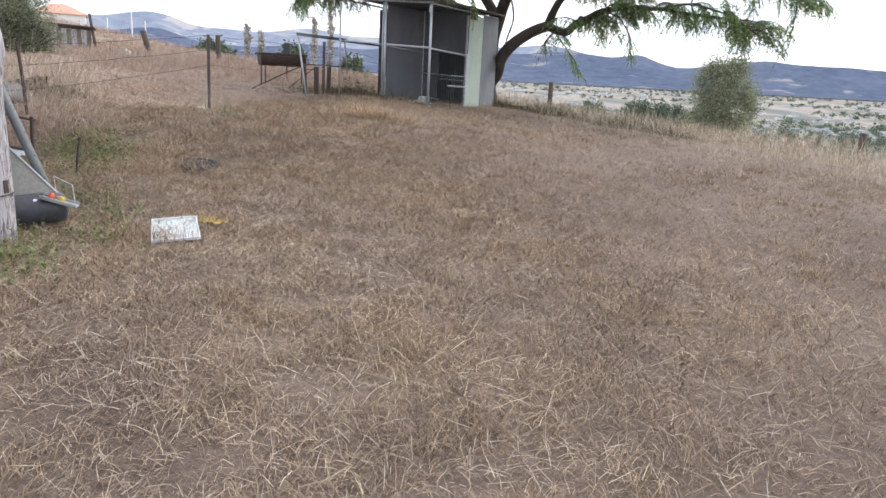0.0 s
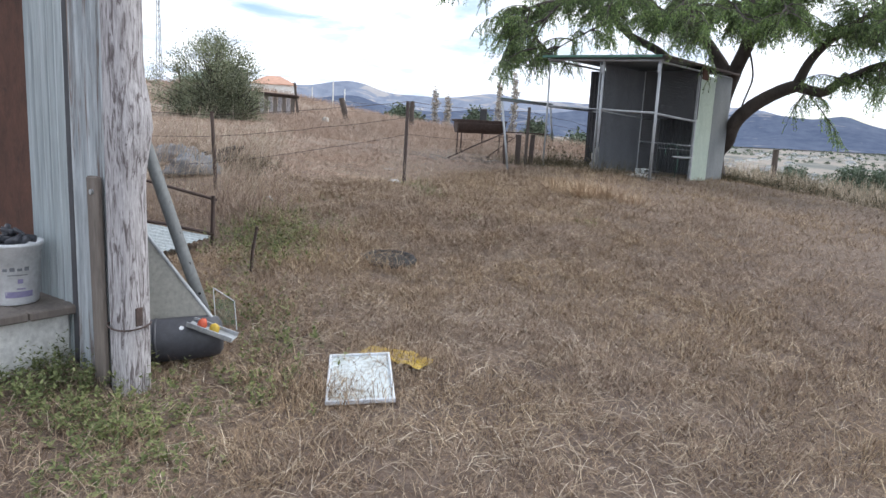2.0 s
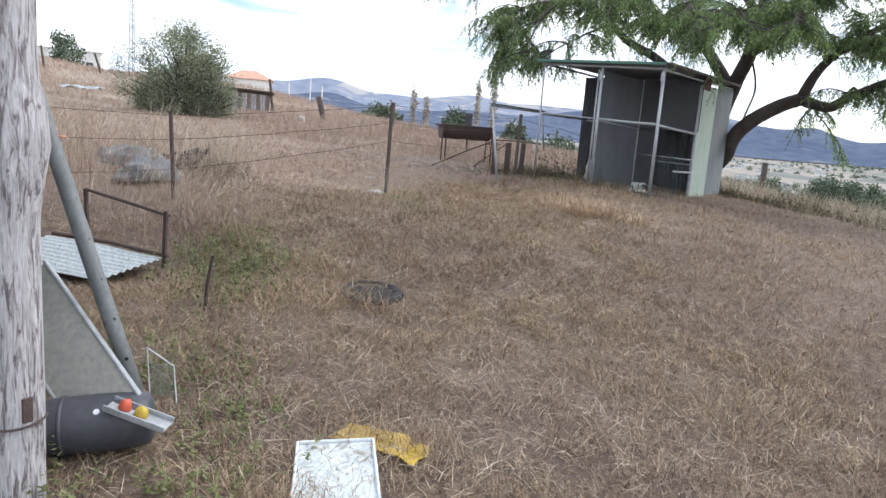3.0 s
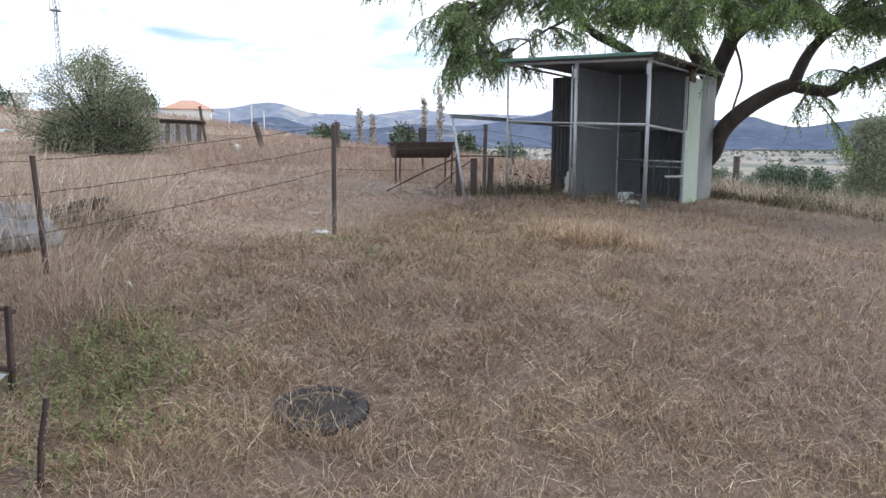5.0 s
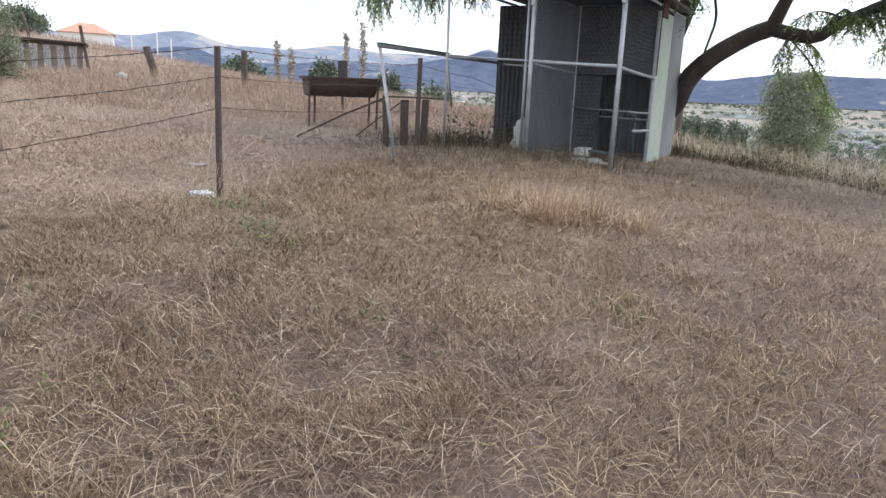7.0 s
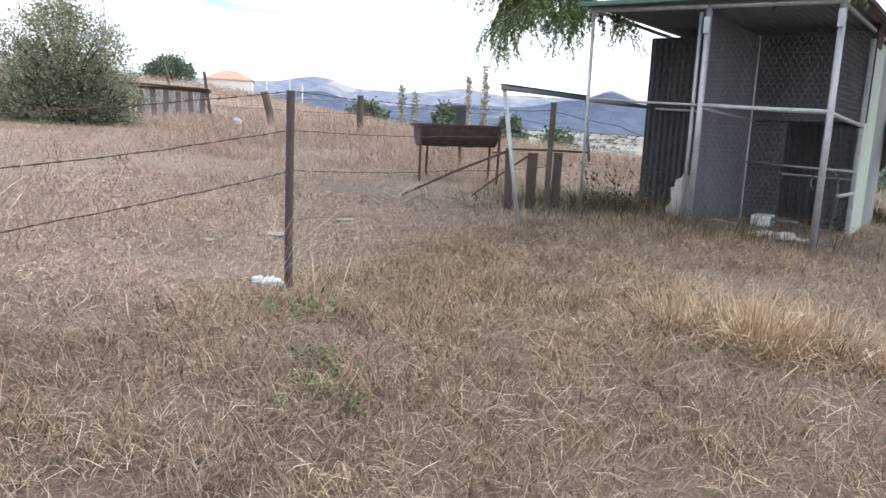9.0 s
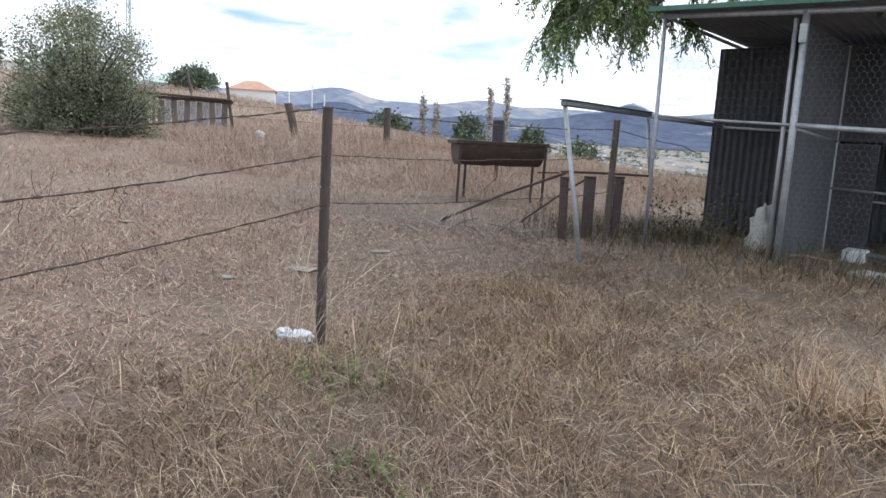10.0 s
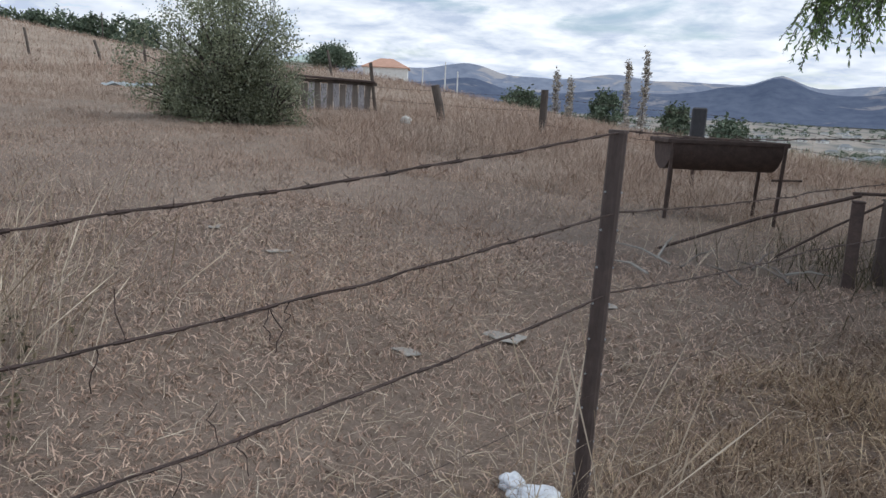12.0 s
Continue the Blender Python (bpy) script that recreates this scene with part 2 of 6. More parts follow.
M_CHIPPED = worn("chipped_pale_enamel", (0.5, 0.56, 0.58), (0.66, 0.71, 0.72), (0.25, 0.235, 0.2), 14, 0.5, 0, (1, 1, 1), 0.55, 40, 0.3)
M_WHITEWASH = worn("flaking_whitewash", (0.6, 0.6, 0.58), (0.74, 0.74, 0.72), (0.3, 0.29, 0.25), 8, 0.9, 0, (1, 1, 1), 0.62, 30, 0.7)
M_PLASTIC = worn("white_plastic", (0.62, 0.64, 0.67), (0.74, 0.76, 0.78), (0.5, 0.48, 0.46), 5, 0.45, 0, (1, 1, 1), 0.66, 20, 0.1)
M_BAG = worn("white_plastic_bag", (0.6, 0.64, 0.71), (0.74, 0.77, 0.81), (0.5, 0.52, 0.56), 12, 0.4, 0, (1, 1, 1), 0.66, 50, 0.5)
M_YELLOW = worn("yellow_plastic_sheet", (0.42, 0.28, 0.03), (0.6, 0.42, 0.05), (0.36, 0.24, 0.05), 12, 0.5, 0, (1, 1, 1), 0.6, 40, 0.4)
M_NEARBLACK = worn("rough_near_black", (0.014, 0.013, 0.013), (0.032, 0.029, 0.027), (0.05, 0.045, 0.038), 12, 0.95, 0, (1, 1, 1), 0.62, 50, 0.9)
M_RED = worn("red_plastic", (0.5, 0.08, 0.045), (0.62, 0.13, 0.06), (0.4, 0.08, 0.05), 20, 0.5)
M_CREAM = worn("beige_panel", (0.38, 0.37, 0.33), (0.47, 0.455, 0.41), (0.3, 0.28, 0.24), 3, 0.55, 0, (1, 1, 1), 0.64, 30, 0.1)
M_BLACK = worn("black_plastic", (0.045, 0.047, 0.057), (0.07, 0.073, 0.088), (0.09, 0.085, 0.085), 4, 0.5, 0, (1, 1, 1), 0.64, 30, 0.1)
M_TYRE = worn("black_rubber", (0.016, 0.016, 0.018), (0.034, 0.033, 0.035), (0.06, 0.052, 0.046), 8, 0.85, 0, (1, 1, 1), 0.64, 50, 0.4)
M_GREY = worn("grey_tarpaulin", (0.13, 0.14, 0.158), (0.19, 0.2, 0.222), (0.13, 0.12, 0.11), 4, 0.7, 0, (1, 1, 1), 0.62, 40, 0.4)
M_VIOLET = worn("faded_violet_print", (0.2, 0.18, 0.32), (0.28, 0.26, 0.4), (0.5, 0.5, 0.55), 20, 0.6)
M_PIPE = worn("grey_pvc_pipe", (0.15, 0.16, 0.165), (0.22, 0.235, 0.24), (0.1, 0.095, 0.09), 6, 0.6, 0, (1, 1, 0.5), 0.64, 40, 0.2)
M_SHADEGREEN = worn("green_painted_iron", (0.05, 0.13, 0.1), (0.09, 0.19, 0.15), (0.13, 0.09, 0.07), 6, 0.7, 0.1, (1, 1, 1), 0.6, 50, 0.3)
M_HOUSE = worn("white_house_wall", (0.72, 0.72, 0.7), (0.8, 0.8, 0.78), (0.66, 0.66, 0.66), 0.4, 0.8, 0, (1, 1, 1), 0.66, 3, 0.1)
M_TILE = worn("terracotta_roof", (0.48, 0.28, 0.2), (0.58, 0.35, 0.26), (0.42, 0.25, 0.19), 0.6, 0.8, 0, (1, 1, 1), 0.66, 4, 0.2)
M_GREENROOF = worn("pale_green_roof", (0.4, 0.5, 0.45), (0.48, 0.58, 0.53), (0.36, 0.44, 0.4), 0.5, 0.6, 0, (1, 1, 1), 0.66, 4, 0.1)
M_PANE = worn("dark_window_pane", (0.05, 0.06, 0.07), (0.08, 0.09, 0.1), (0.04, 0.05, 0.06), 1, 0.2)
M_RAGS = worn("pale_sack_cloth", (0.4, 0.39, 0.36), (0.56, 0.55, 0.52), (0.16, 0.14, 0.13), 14, 0.9, 0, (1, 1, 1), 0.58, 50, 0.6)
M_PAPER = worn("weathered_grey_paper", (0.26, 0.245, 0.225), (0.37, 0.35, 0.32), (0.17, 0.15, 0.13), 16, 0.95, 0, (1, 1, 1), 0.56, 50, 0.5)
M_ORANGE = worn("orange_wire_coating", (0.5, 0.2, 0.12), (0.6, 0.27, 0.16), (0.35, 0.15, 0.1), 20, 0.6)


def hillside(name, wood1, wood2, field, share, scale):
    """Far slopes: woods in two tones, with cleared fields lying across them; the colours passed in hold the haze."""
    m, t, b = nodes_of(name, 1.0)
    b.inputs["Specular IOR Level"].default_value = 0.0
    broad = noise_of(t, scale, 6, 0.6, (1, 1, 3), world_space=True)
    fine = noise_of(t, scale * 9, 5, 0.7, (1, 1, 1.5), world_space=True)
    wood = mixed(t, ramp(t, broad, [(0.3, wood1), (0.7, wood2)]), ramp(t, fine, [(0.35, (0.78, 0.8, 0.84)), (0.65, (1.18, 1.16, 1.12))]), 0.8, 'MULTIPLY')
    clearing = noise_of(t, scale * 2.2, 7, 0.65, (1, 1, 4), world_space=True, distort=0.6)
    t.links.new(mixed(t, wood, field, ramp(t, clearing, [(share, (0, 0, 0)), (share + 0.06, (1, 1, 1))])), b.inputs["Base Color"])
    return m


# Haze of distance is mixed into these slope colours: blue nearer, pale farther.
M_HILL = hillside("wooded_hill_blue_haze", (0.085, 0.108, 0.165), (0.125, 0.15, 0.21), (0.25, 0.25, 0.275), 0.6, 0.0022)
M_HILLPALE = hillside("far_hill_pale_haze", (0.2, 0.235, 0.31), (0.27, 0.3, 0.37), (0.38, 0.37, 0.38), 0.52, 0.0018)

# ---- mesh helpers ----


class Geo:
    """Vertices and faces of one mesh, gathered piece by piece."""

    def __init__(self):
        self.v, self.f = [], []

    def add(self, verts, faces):
        n = len(self.v)
        self.v += [tuple(p) for p in verts]
        self.f += [tuple(n + i for i in f) for f in faces]
        return self

    def box(self, c, size, turn=(0, 0, 0), bev=0.0):
        """A box with its edges cut off by bev."""
        m = pose(*c, *turn)
        hx, hy, hz = (s / 2 for s in size)
        b = min(bev, hx * 0.5, hy * 0.5, hz * 0.5)
        if b <= 0:
            vs = [(x, y, z) for z in (-hz, hz) for y in (-hy, hy) for x in (-hx, hx)]
            fs = [(0, 2, 3, 1), (4, 5, 7, 6), (0, 1, 5, 4), (2, 6, 7, 3), (0, 4, 6, 2), (1, 3, 7, 5)]
        else:
            ring = [(-hx + b, -hy), (hx - b, -hy), (hx, -hy + b), (hx, hy - b), (hx - b, hy), (-hx + b, hy), (-hx, hy - b), (-hx, -hy + b)]
            inner = [(max(-hx + b, min(hx - b, x)), max(-hy + b, min(hy - b, y))) for x, y in ring]
            vs = [(x, y, -hz) for x, y in inner] + [(x, y, -hz + b) for x, y in ring] + [(x, y, hz - b) for x, y in ring] + [(x, y, hz) for x, y in inner]
            fs = [tuple(range(7, -1, -1)), tuple(range(24, 32))]
            for k in range(3):
                fs += [(k * 8 + i, k * 8 + (i + 1) % 8, k * 8 + 8 + (i + 1) % 8, k * 8 + 8 + i) for i in range(8)]
        return self.add([m @ Vector(p) for p in vs], fs)

    def tube(self, pts, radii, n=8, caps=True):
        """A round bar along pts; radii: one for all, or one for each point."""
        pts = [Vector(p) for p in pts]
        if isinstance(radii, (int, float)):
            radii = [radii] * len(pts)
        vs, fs, side = [], [], None
        for i, p in enumerate(pts):
            d = (pts[min(i + 1, len(pts) - 1)] - pts[max(i - 1, 0)]).normalized()
            if side is None:
                side = d.orthogonal().normalized()
            side = (side - d * side.dot(d)).normalized()
            up = d.cross(side)
            vs += [p + (side * math.cos(a) + up * math.sin(a)) * radii[i] for a in (2 * math.pi * k / n for k in range(n))]
        for i in range(len(pts) - 1):
            fs += [(i * n + k, i * n + (k + 1) % n, (i + 1) * n + (k + 1) % n, (i + 1) * n + k) for k in range(n)]
        if caps:
            fs += [tuple(range(n - 1, -1, -1)), tuple(range((len(pts) - 1) * n, len(pts) * n))]
        return self.add(vs, fs)

    def lathe(self, prof, n=24, m=None):
        """A turned shape: prof is radius, height from the bottom up; closed where the radius is 0."""
        m = m or Matrix()
        vs = [m @ Vector((r * math.cos(2 * math.pi * k / n), r * math.sin(2 * math.pi * k / n), z)) for r, z in prof for k in range(n)]
        fs = [(i * n + k, i * n + (k + 1) % n, (i + 1) * n + (k + 1) % n, (i + 1) * n + k) for i in range(len(prof) - 1) for k in range(n)]
        return self.add(vs, fs)

    def corrugated(self, width, height, m, pitch=0.076, deep=0.009, thick=0.0015, dent=0.0, rough_top=0.0):
        """An upright corrugated sheet from (0, 0, 0) along x and z, waves in y."""
        nx, nz = max(8, int(width / pitch * 6)), 6
        vs = []
        for side in (-thick, thick):
            for j in range(nz + 1):
                for i in range(nx + 1):
                    x, z = width * i / nx, height * j / nz
                    if j == nz:
                        z += rough_top * noise.noise((x * 5, 3.1, 0.2))
                    y = deep * math.sin(2 * math.pi * x / pitch) + side + dent * noise.noise((x * 2.3, z * 2.1, 5.5))
                    vs.append(m @ Vector((x, y, z)))
        s, n, fs = nx + 1, (nx + 1) * (nz + 1), []
        for j in range(nz):
            for i in range(nx):
                a = j * s + i
                fs += [(a, a + 1, a + s + 1, a + s), (n + a + s, n + a + s + 1, n + a + 1, n + a)]
        for i in range(nx):
            a, b = i, nz * s + i
            fs += [(a + 1, a, n + a, n + a + 1), (b, b + 1, n + b + 1, n + b)]
        for j in range(nz):
            a, b = j * s, j * s + nx
            fs += [(a, a + s, n + a + s, n + a), (b + s, b, n + b, n + b + s)]
        return self.add(vs, fs)

    def mesh(self, name, smooth=False):
        me = bpy.data.meshes.new(name)
        me.from_pydata(self.v, [], self.f)
        if smooth:
            me.shade_smooth()
        return me


def part(name, geo, material, parent=None, label="", smooth=False):
    ob = new(name, geo.mesh(name, smooth))
    ob.data.materials.append(material)
    if parent is not None:
        ob.parent = parent
    if label:
        tagged(ob, label)
    return ob


def thing(name, label, category, m=None, group="", kind=""):
    """An Empty at a thing's base."""
    ob = new(name)
    ob.empty_display_size = 0.1
    if m is not None:
        ob.matrix_world = m
    return tagged(ob, label, category, group, kind)


def solo(name, geo, material, label, category, group="", kind="", m=None, smooth=False):
    ob = part(name, geo, material, None, "", smooth)
    if m is not None:
        ob.matrix_world = m
    return tagged(ob, label, category, group, kind)


def quick_mesh(name, verts, loops, counts, material):
    """A large mesh from arrays: vertices, the loops' vertices, and how many loops each face has."""
    me = bpy.data.meshes.new(name)
    me.vertices.add(len(verts))
    me.vertices.foreach_set("co", verts.astype(np.float32).ravel())
    me.loops.add(len(loops))
    me.loops.foreach_set("vertex_index", loops.astype(np.int32))
    starts = np.concatenate(([0], np.cumsum(counts)[:-1])).astype(np.int32)
    me.polygons.add(len(counts))
    me.polygons.foreach_set("loop_start", starts)
    me.update(calc_edges=True)
    me.materials.append(material)
    return new(name, me)


# ---- ground ----


def height(x, y):
    """The lie of the land: a mown rise, a hillside to the west, a fall to the valley in the east."""
    x, y = np.asarray(x, float), np.asarray(y, float)
    s = np.clip((y - 6.0) / 7.0, 0, 1)
    s = s * s * (3 - 2 * s)
    xx, yy = 110 * np.tanh(x / 110), np.minimum(120 * np.tanh(y / 120), 25.6) + 68 * np.tanh(np.maximum(y - 26, 0) / 110)
    z = -0.658 - 0.0258 * xx + 0.0325 * yy + s * (0.334 - 0.0197 * np.clip(x, -14, 8))
    z = z + 6.0 * np.exp(-(((x + 84) / 34) ** 2 + ((y - 44) / 30) ** 2))
    z = z + 1.0 * np.exp(-(((x + 28) / 10) ** 2 + ((y - 48) / 13) ** 2))
    u = np.maximum(0.85 * x + 0.5 * y - 10.0, 0)
    g = 0.1 * (np.sqrt(u * u + 30) - math.sqrt(30))
    z = z - 22 * (1 - np.exp(-g / 22))
    w = np.maximum(y + 0.9 * x - 19.0, 0)
    z = z - 7 * (1 - np.exp(-0.06 * (np.sqrt(w * w + 9) - 3) / 7))
    v = np.maximum(np.hypot(x * 0.8, y) - 130, 0)
    g2 = 0.09 * (np.sqrt(v * v + 900) - 30)
    z = z - 9 * (1 - np.exp(-g2 / 9)) * np.clip((x + 0.9 * y + 60) / 120, 0, 1)
    z = z + 0.13 * np.exp(-((x + 1.6) ** 2 + (y - 15.8) ** 2) / 5) - 0.21 * np.exp(-((x + 4.7) ** 2 + (y - 13.5) ** 2) / 2.6) - 0.08 * np.exp(-((x + 3.5) ** 2 + (y - 15.4) ** 2) / 1.2) - 0.1 * np.exp(-((x + 1.2) ** 2 + (y - 8.3) ** 2) / 4.5) - 0.26 * np.exp(-((x + 5.3) ** 2 + (y - 8.7) ** 2) / 1.3)
    far = np.clip((np.hypot(x, y) - 450) / 2250, 0, 1)
    z = z + 31 * far * (2 - far)
    z = z + 0.014 * np.sin(2.3 * x + 1.1 * np.sin(1.7 * y)) * np.sin(2.1 * y + 0.9 * np.sin(1.3 * x)) + 0.007 * np.sin(5.3 * x + 1.3 * np.sin(3.1 * y)) * np.sin(4.7 * y + 1.1 * np.sin(3.7 * x))
    return z + 0.02 * np.sin(x * 1.3 + 0.7 * np.sin(y * 0.9)) * np.sin(y * 1.1 + 0.5 * x)


def hz(x, y):
    return float(height(x, y))


rings = np.concatenate((np.linspace(0, 30, 90), 30 * (4600 / 30) ** (np.arange(1, 91) / 90)))
spokes = np.linspace(0, 2 * math.pi, 240, endpoint=False)
GX, GY = -1.5 + np.outer(rings, np.cos(spokes)), 9.0 + np.outer(rings, np.sin(spokes))
gv = np.stack((GX.ravel(), GY.ravel(), height(GX, GY).ravel()), 1)
ri, si = np.meshgrid(np.arange(len(rings) - 1), np.arange(240), indexing="ij")
sj = (si + 1) % 240
gl = np.stack((ri * 240 + si, (ri + 1) * 240 + si, (ri + 1) * 240 + sj, ri * 240 + sj), -1).reshape(-1)
ground = quick_mesh("ground", gv, gl, np.full(len(gl) // 4, 4), M_SOIL)
ground.data.shade_smooth()
tagged(ground, "dry brown mown paddock turf falling to a valley", "ground", kind="structure")

# ---- fowl shed ----
SHED = pose(-0.57, 15.62, 0.0, 0, 0, -24.0)
shed = thing("shed", "open-fronted fowl shed of grey iron sheets and pipe posts", "shed", SHED @ pose(0, 0, 0.33))
Z0 = 0.33  # height of the shed's base
G0 = lambda z: z - Z0


def post(name, x, y, z0, z1, r, mat, label=""):
    return part(name, Geo().tube([(x, y, G0(z0)), (x + 0.003, y, G0((z0 + z1) / 2)), (x, y, G0(z1))], r, 10), mat, shed, label, True)


p_corner = post("post", 0, 0, 0.22, 2.47, 0.029, M_GALV, "galvanised pipe corner post")
p_mid = post("post", -1.12, 0, 0.3, 2.51, 0.029, M_GALV)
p_mid2 = post("post", -1.20, 0.03, 0.3, 2.45, 0.018, M_GALV)
p_out = post("post", -2.31, 0, 0.3, 2.56, 0.018, M_GALV, "thin pipe post under the roof's corner")
for ob, x in ((p_corner, 0), (p_mid, -1.12)):
    g = Geo().box((x, -0.038, G0(2.32)), (0.06, 0.012, 0.15), bev=0.004)
    for dz in (-0.04, 0.04):
        g.tube([(x, -0.043, G0(2.32 + dz)), (x, -0.052, G0(2.32 + dz))], 0.008, 6)
    part("bracket", g, M_GALV, ob, "pale bolted bracket")
for name, a, b, r in (("rail", (0, 0, 1.54), (-1.12, 0, 1.585), 0.022), ("rail", (-1.12, 0.0, 1.585), (-2.31, 0.0, 1.64), 0.012),
                      ("rail", (-1.12, 0.02, 1.56), (-1.12, 1.83, 1.50), 0.015), ("rail", (0, 0, 1.53), (0, 1.85, 1.47), 0.022),
                      ("rail", (-2.31, 0, 1.62), (-2.3, 1.85, 1.62), 0.016), ("rail", (-2.3, 1.81, 1.61), (-1.12, 1.81, 1.58), 0.016),
                      ("rail", (-1.12, 1.78, 1.02), (0, 1.78, 0.98), 0.014), ("rail", (0.0, 0.95, 0.76), (0.0, 1.85, 0.74), 0.02),
                      ("roof_beam", (-2.36, 0, 2.54), (0.04, 0, 2.46), 0.026), ("roof_beam", (-2.3, 0.02, 2.53), (-2.3, 3.66, 2.52), 0.02),
                      ("roof_beam", (0.0, 0.0, 2.44), (0.0, 3.66, 2.47), 0.02), ("sill_rail", (0.0, 0.0, 0.31), (0.0, 1.85, 0.2), 0.02)):
    part(name, Geo().tube([(a[0], a[1], G0(a[2])), ((a[0] + b[0]) / 2, (a[1] + b[1]) / 2, G0((a[2] + b[2]) / 2 - 0.004)), (b[0], b[1], G0(b[2]))], r, 8), M_GALV, shed, smooth=True)
part("stud", Geo().tube([(-1.12, 1.79, G0(0.25)), (-1.12, 1.79, G0(2.45))], 0.018, 8), M_GALV, shed)
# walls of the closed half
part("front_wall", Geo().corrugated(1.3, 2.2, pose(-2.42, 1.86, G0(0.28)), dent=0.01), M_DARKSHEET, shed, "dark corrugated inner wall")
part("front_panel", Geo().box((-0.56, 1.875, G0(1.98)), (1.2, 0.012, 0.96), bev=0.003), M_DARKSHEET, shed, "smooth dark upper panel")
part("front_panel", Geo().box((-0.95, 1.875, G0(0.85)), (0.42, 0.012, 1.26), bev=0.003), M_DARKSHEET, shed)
part("perch", Geo().tube([(-0.75, 1.95, G0(0.9)), (0.0, 1.95, G0(0.88))], 0.014, 8), M_GALV, shed, "pale pipe perch in the dark doorway")
part("floor", Geo().box((-1.16, 2.77, G0(0.26)), (2.26, 1.8, 0.05), bev=0.005), M_NEARBLACK, shed, "dark litter floor")
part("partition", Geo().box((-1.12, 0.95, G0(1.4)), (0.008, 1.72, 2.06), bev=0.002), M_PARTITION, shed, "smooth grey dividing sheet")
part("side_wall", Geo().box((0.012, 3.22, G0(1.32)), (0.012, 0.96, 2.3), bev=0.003), M_ZINC, shed, "flat grey iron side sheet")
part("side_board", Geo().box((0.006, 2.32, G0(1.29)), (0.024, 0.84, 2.2), bev=0.004), M_MINT, shed, "pale mint painted side board")
part("door_jamb", Geo().box((-0.0, 1.87, G0(1.28)), (0.05, 0.05, 2.18), bev=0.006), M_GALV, shed)
part("gable_board", Geo().box((0.02, 2.12, G0(2.42)), (0.03, 0.32, 0.24), bev=0.006), M_RUST, shed, "brown rusted cover plate under the eave")
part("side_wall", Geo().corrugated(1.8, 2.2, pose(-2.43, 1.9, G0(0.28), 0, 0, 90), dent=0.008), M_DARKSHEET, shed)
part("back_wall", Geo().corrugated(2.3, 2.2, pose(-2.3, 3.71, G0(0.25)), dent=0.008), M_ZINC, shed)
roof_m = Matrix.Translation((-2.42, -0.12, G0(2.605))) @ Matrix.Rotation(radians(1.4), 4, 'Y') @ Matrix.Rotation(radians(-89.8), 4, 'X') @ Matrix.Diagonal((1, -1, 1, 1))
roof = part("roof", Geo().corrugated(2.56, 3.95, roof_m, dent=0.012), M_ZINC, shed, "corrugated iron roof sheets")
fascia = Geo().box((-1.17, -0.13, G0(2.555)), (2.5, 0.018, 0.045), (0, 1.4, 0), bev=0.004)
part("fascia", fascia, M_SHADEGREEN, shed, "green painted front edge strip")
part("fascia", Geo().box((0.13, 1.85, G0(2.535)), (0.018, 3.9, 0.05), (0.2, 0, 0), bev=0.004), M_DKRUST, shed)


def netting(x0, x1, z0, z1, m, cell=0.052, r=0.0009):
    """Hexagonal wire netting over a rectangle of the plane y = 0, as thin flat-sided wires."""
    g = Geo()
    nx, nzr = int((x1 - x0) / cell), int((z1 - z0) / (cell * 0.86))
    h = cell * 0.86
    for j in range(nzr):
        for i in range(nx):
            x = x0 + (i + 0.5 * (j % 2)) * cell
            z = z0 + j * h
            a, b, c, d = (x, z), (x + cell / 2, z + h * 0.33), (x + cell, z), (x + cell / 2, z + h)
            for p, q in ((a, b), (b, c), (b, d)):
                if q[0] > x1 or q[1] > z1:
                    continue
                s = 0.012 * noise.noise((p[0] * 3, p[1] * 3, 1.7))
                e = 0.012 * noise.noise((q[0] * 3, q[1] * 3, 1.7))
                g.tube([m @ Vector((p[0], s, p[1])), m @ Vector((q[0], e, q[1]))], r, 3, False)
    return g


part("wire_netting", netting(-1.1, 0.0, G0(1.55), G0(2.45), Matrix()), M_ZINC, shed, "fine wire netting")
part("wire_netting", netting(-1.1, 0.0, G0(0.36), G0(1.53), Matrix()), M_ZINC, shed, "fine wire netting")
part("wire_netting", netting(-2.3, -1.15, G0(1.6), G0(2.5), Matrix(), 0.075), M_ZINC, shed, "fine wire netting")
part("wire_netting", netting(0, 1.85, G0(1.52), G0(2.4), pose(0, 0, 0, 0, 0, 90), 0.06), M_ZINC, shed, "fine wire netting")
part("wire_netting", netting(0, 1.85, G0(0.3), G0(1.48), pose(0, 0, 0, 0, 0, 90), 0.07), M_ZINC, shed, "fine wire netting")


def at_shed(x, y, z=None, rz=0.0):
    p = SHED @ Vector((x, y, 0))
    return pose(p.x, p.y, hz(p.x, p.y) if z is None else z, 0, 0, rz - 24.0)


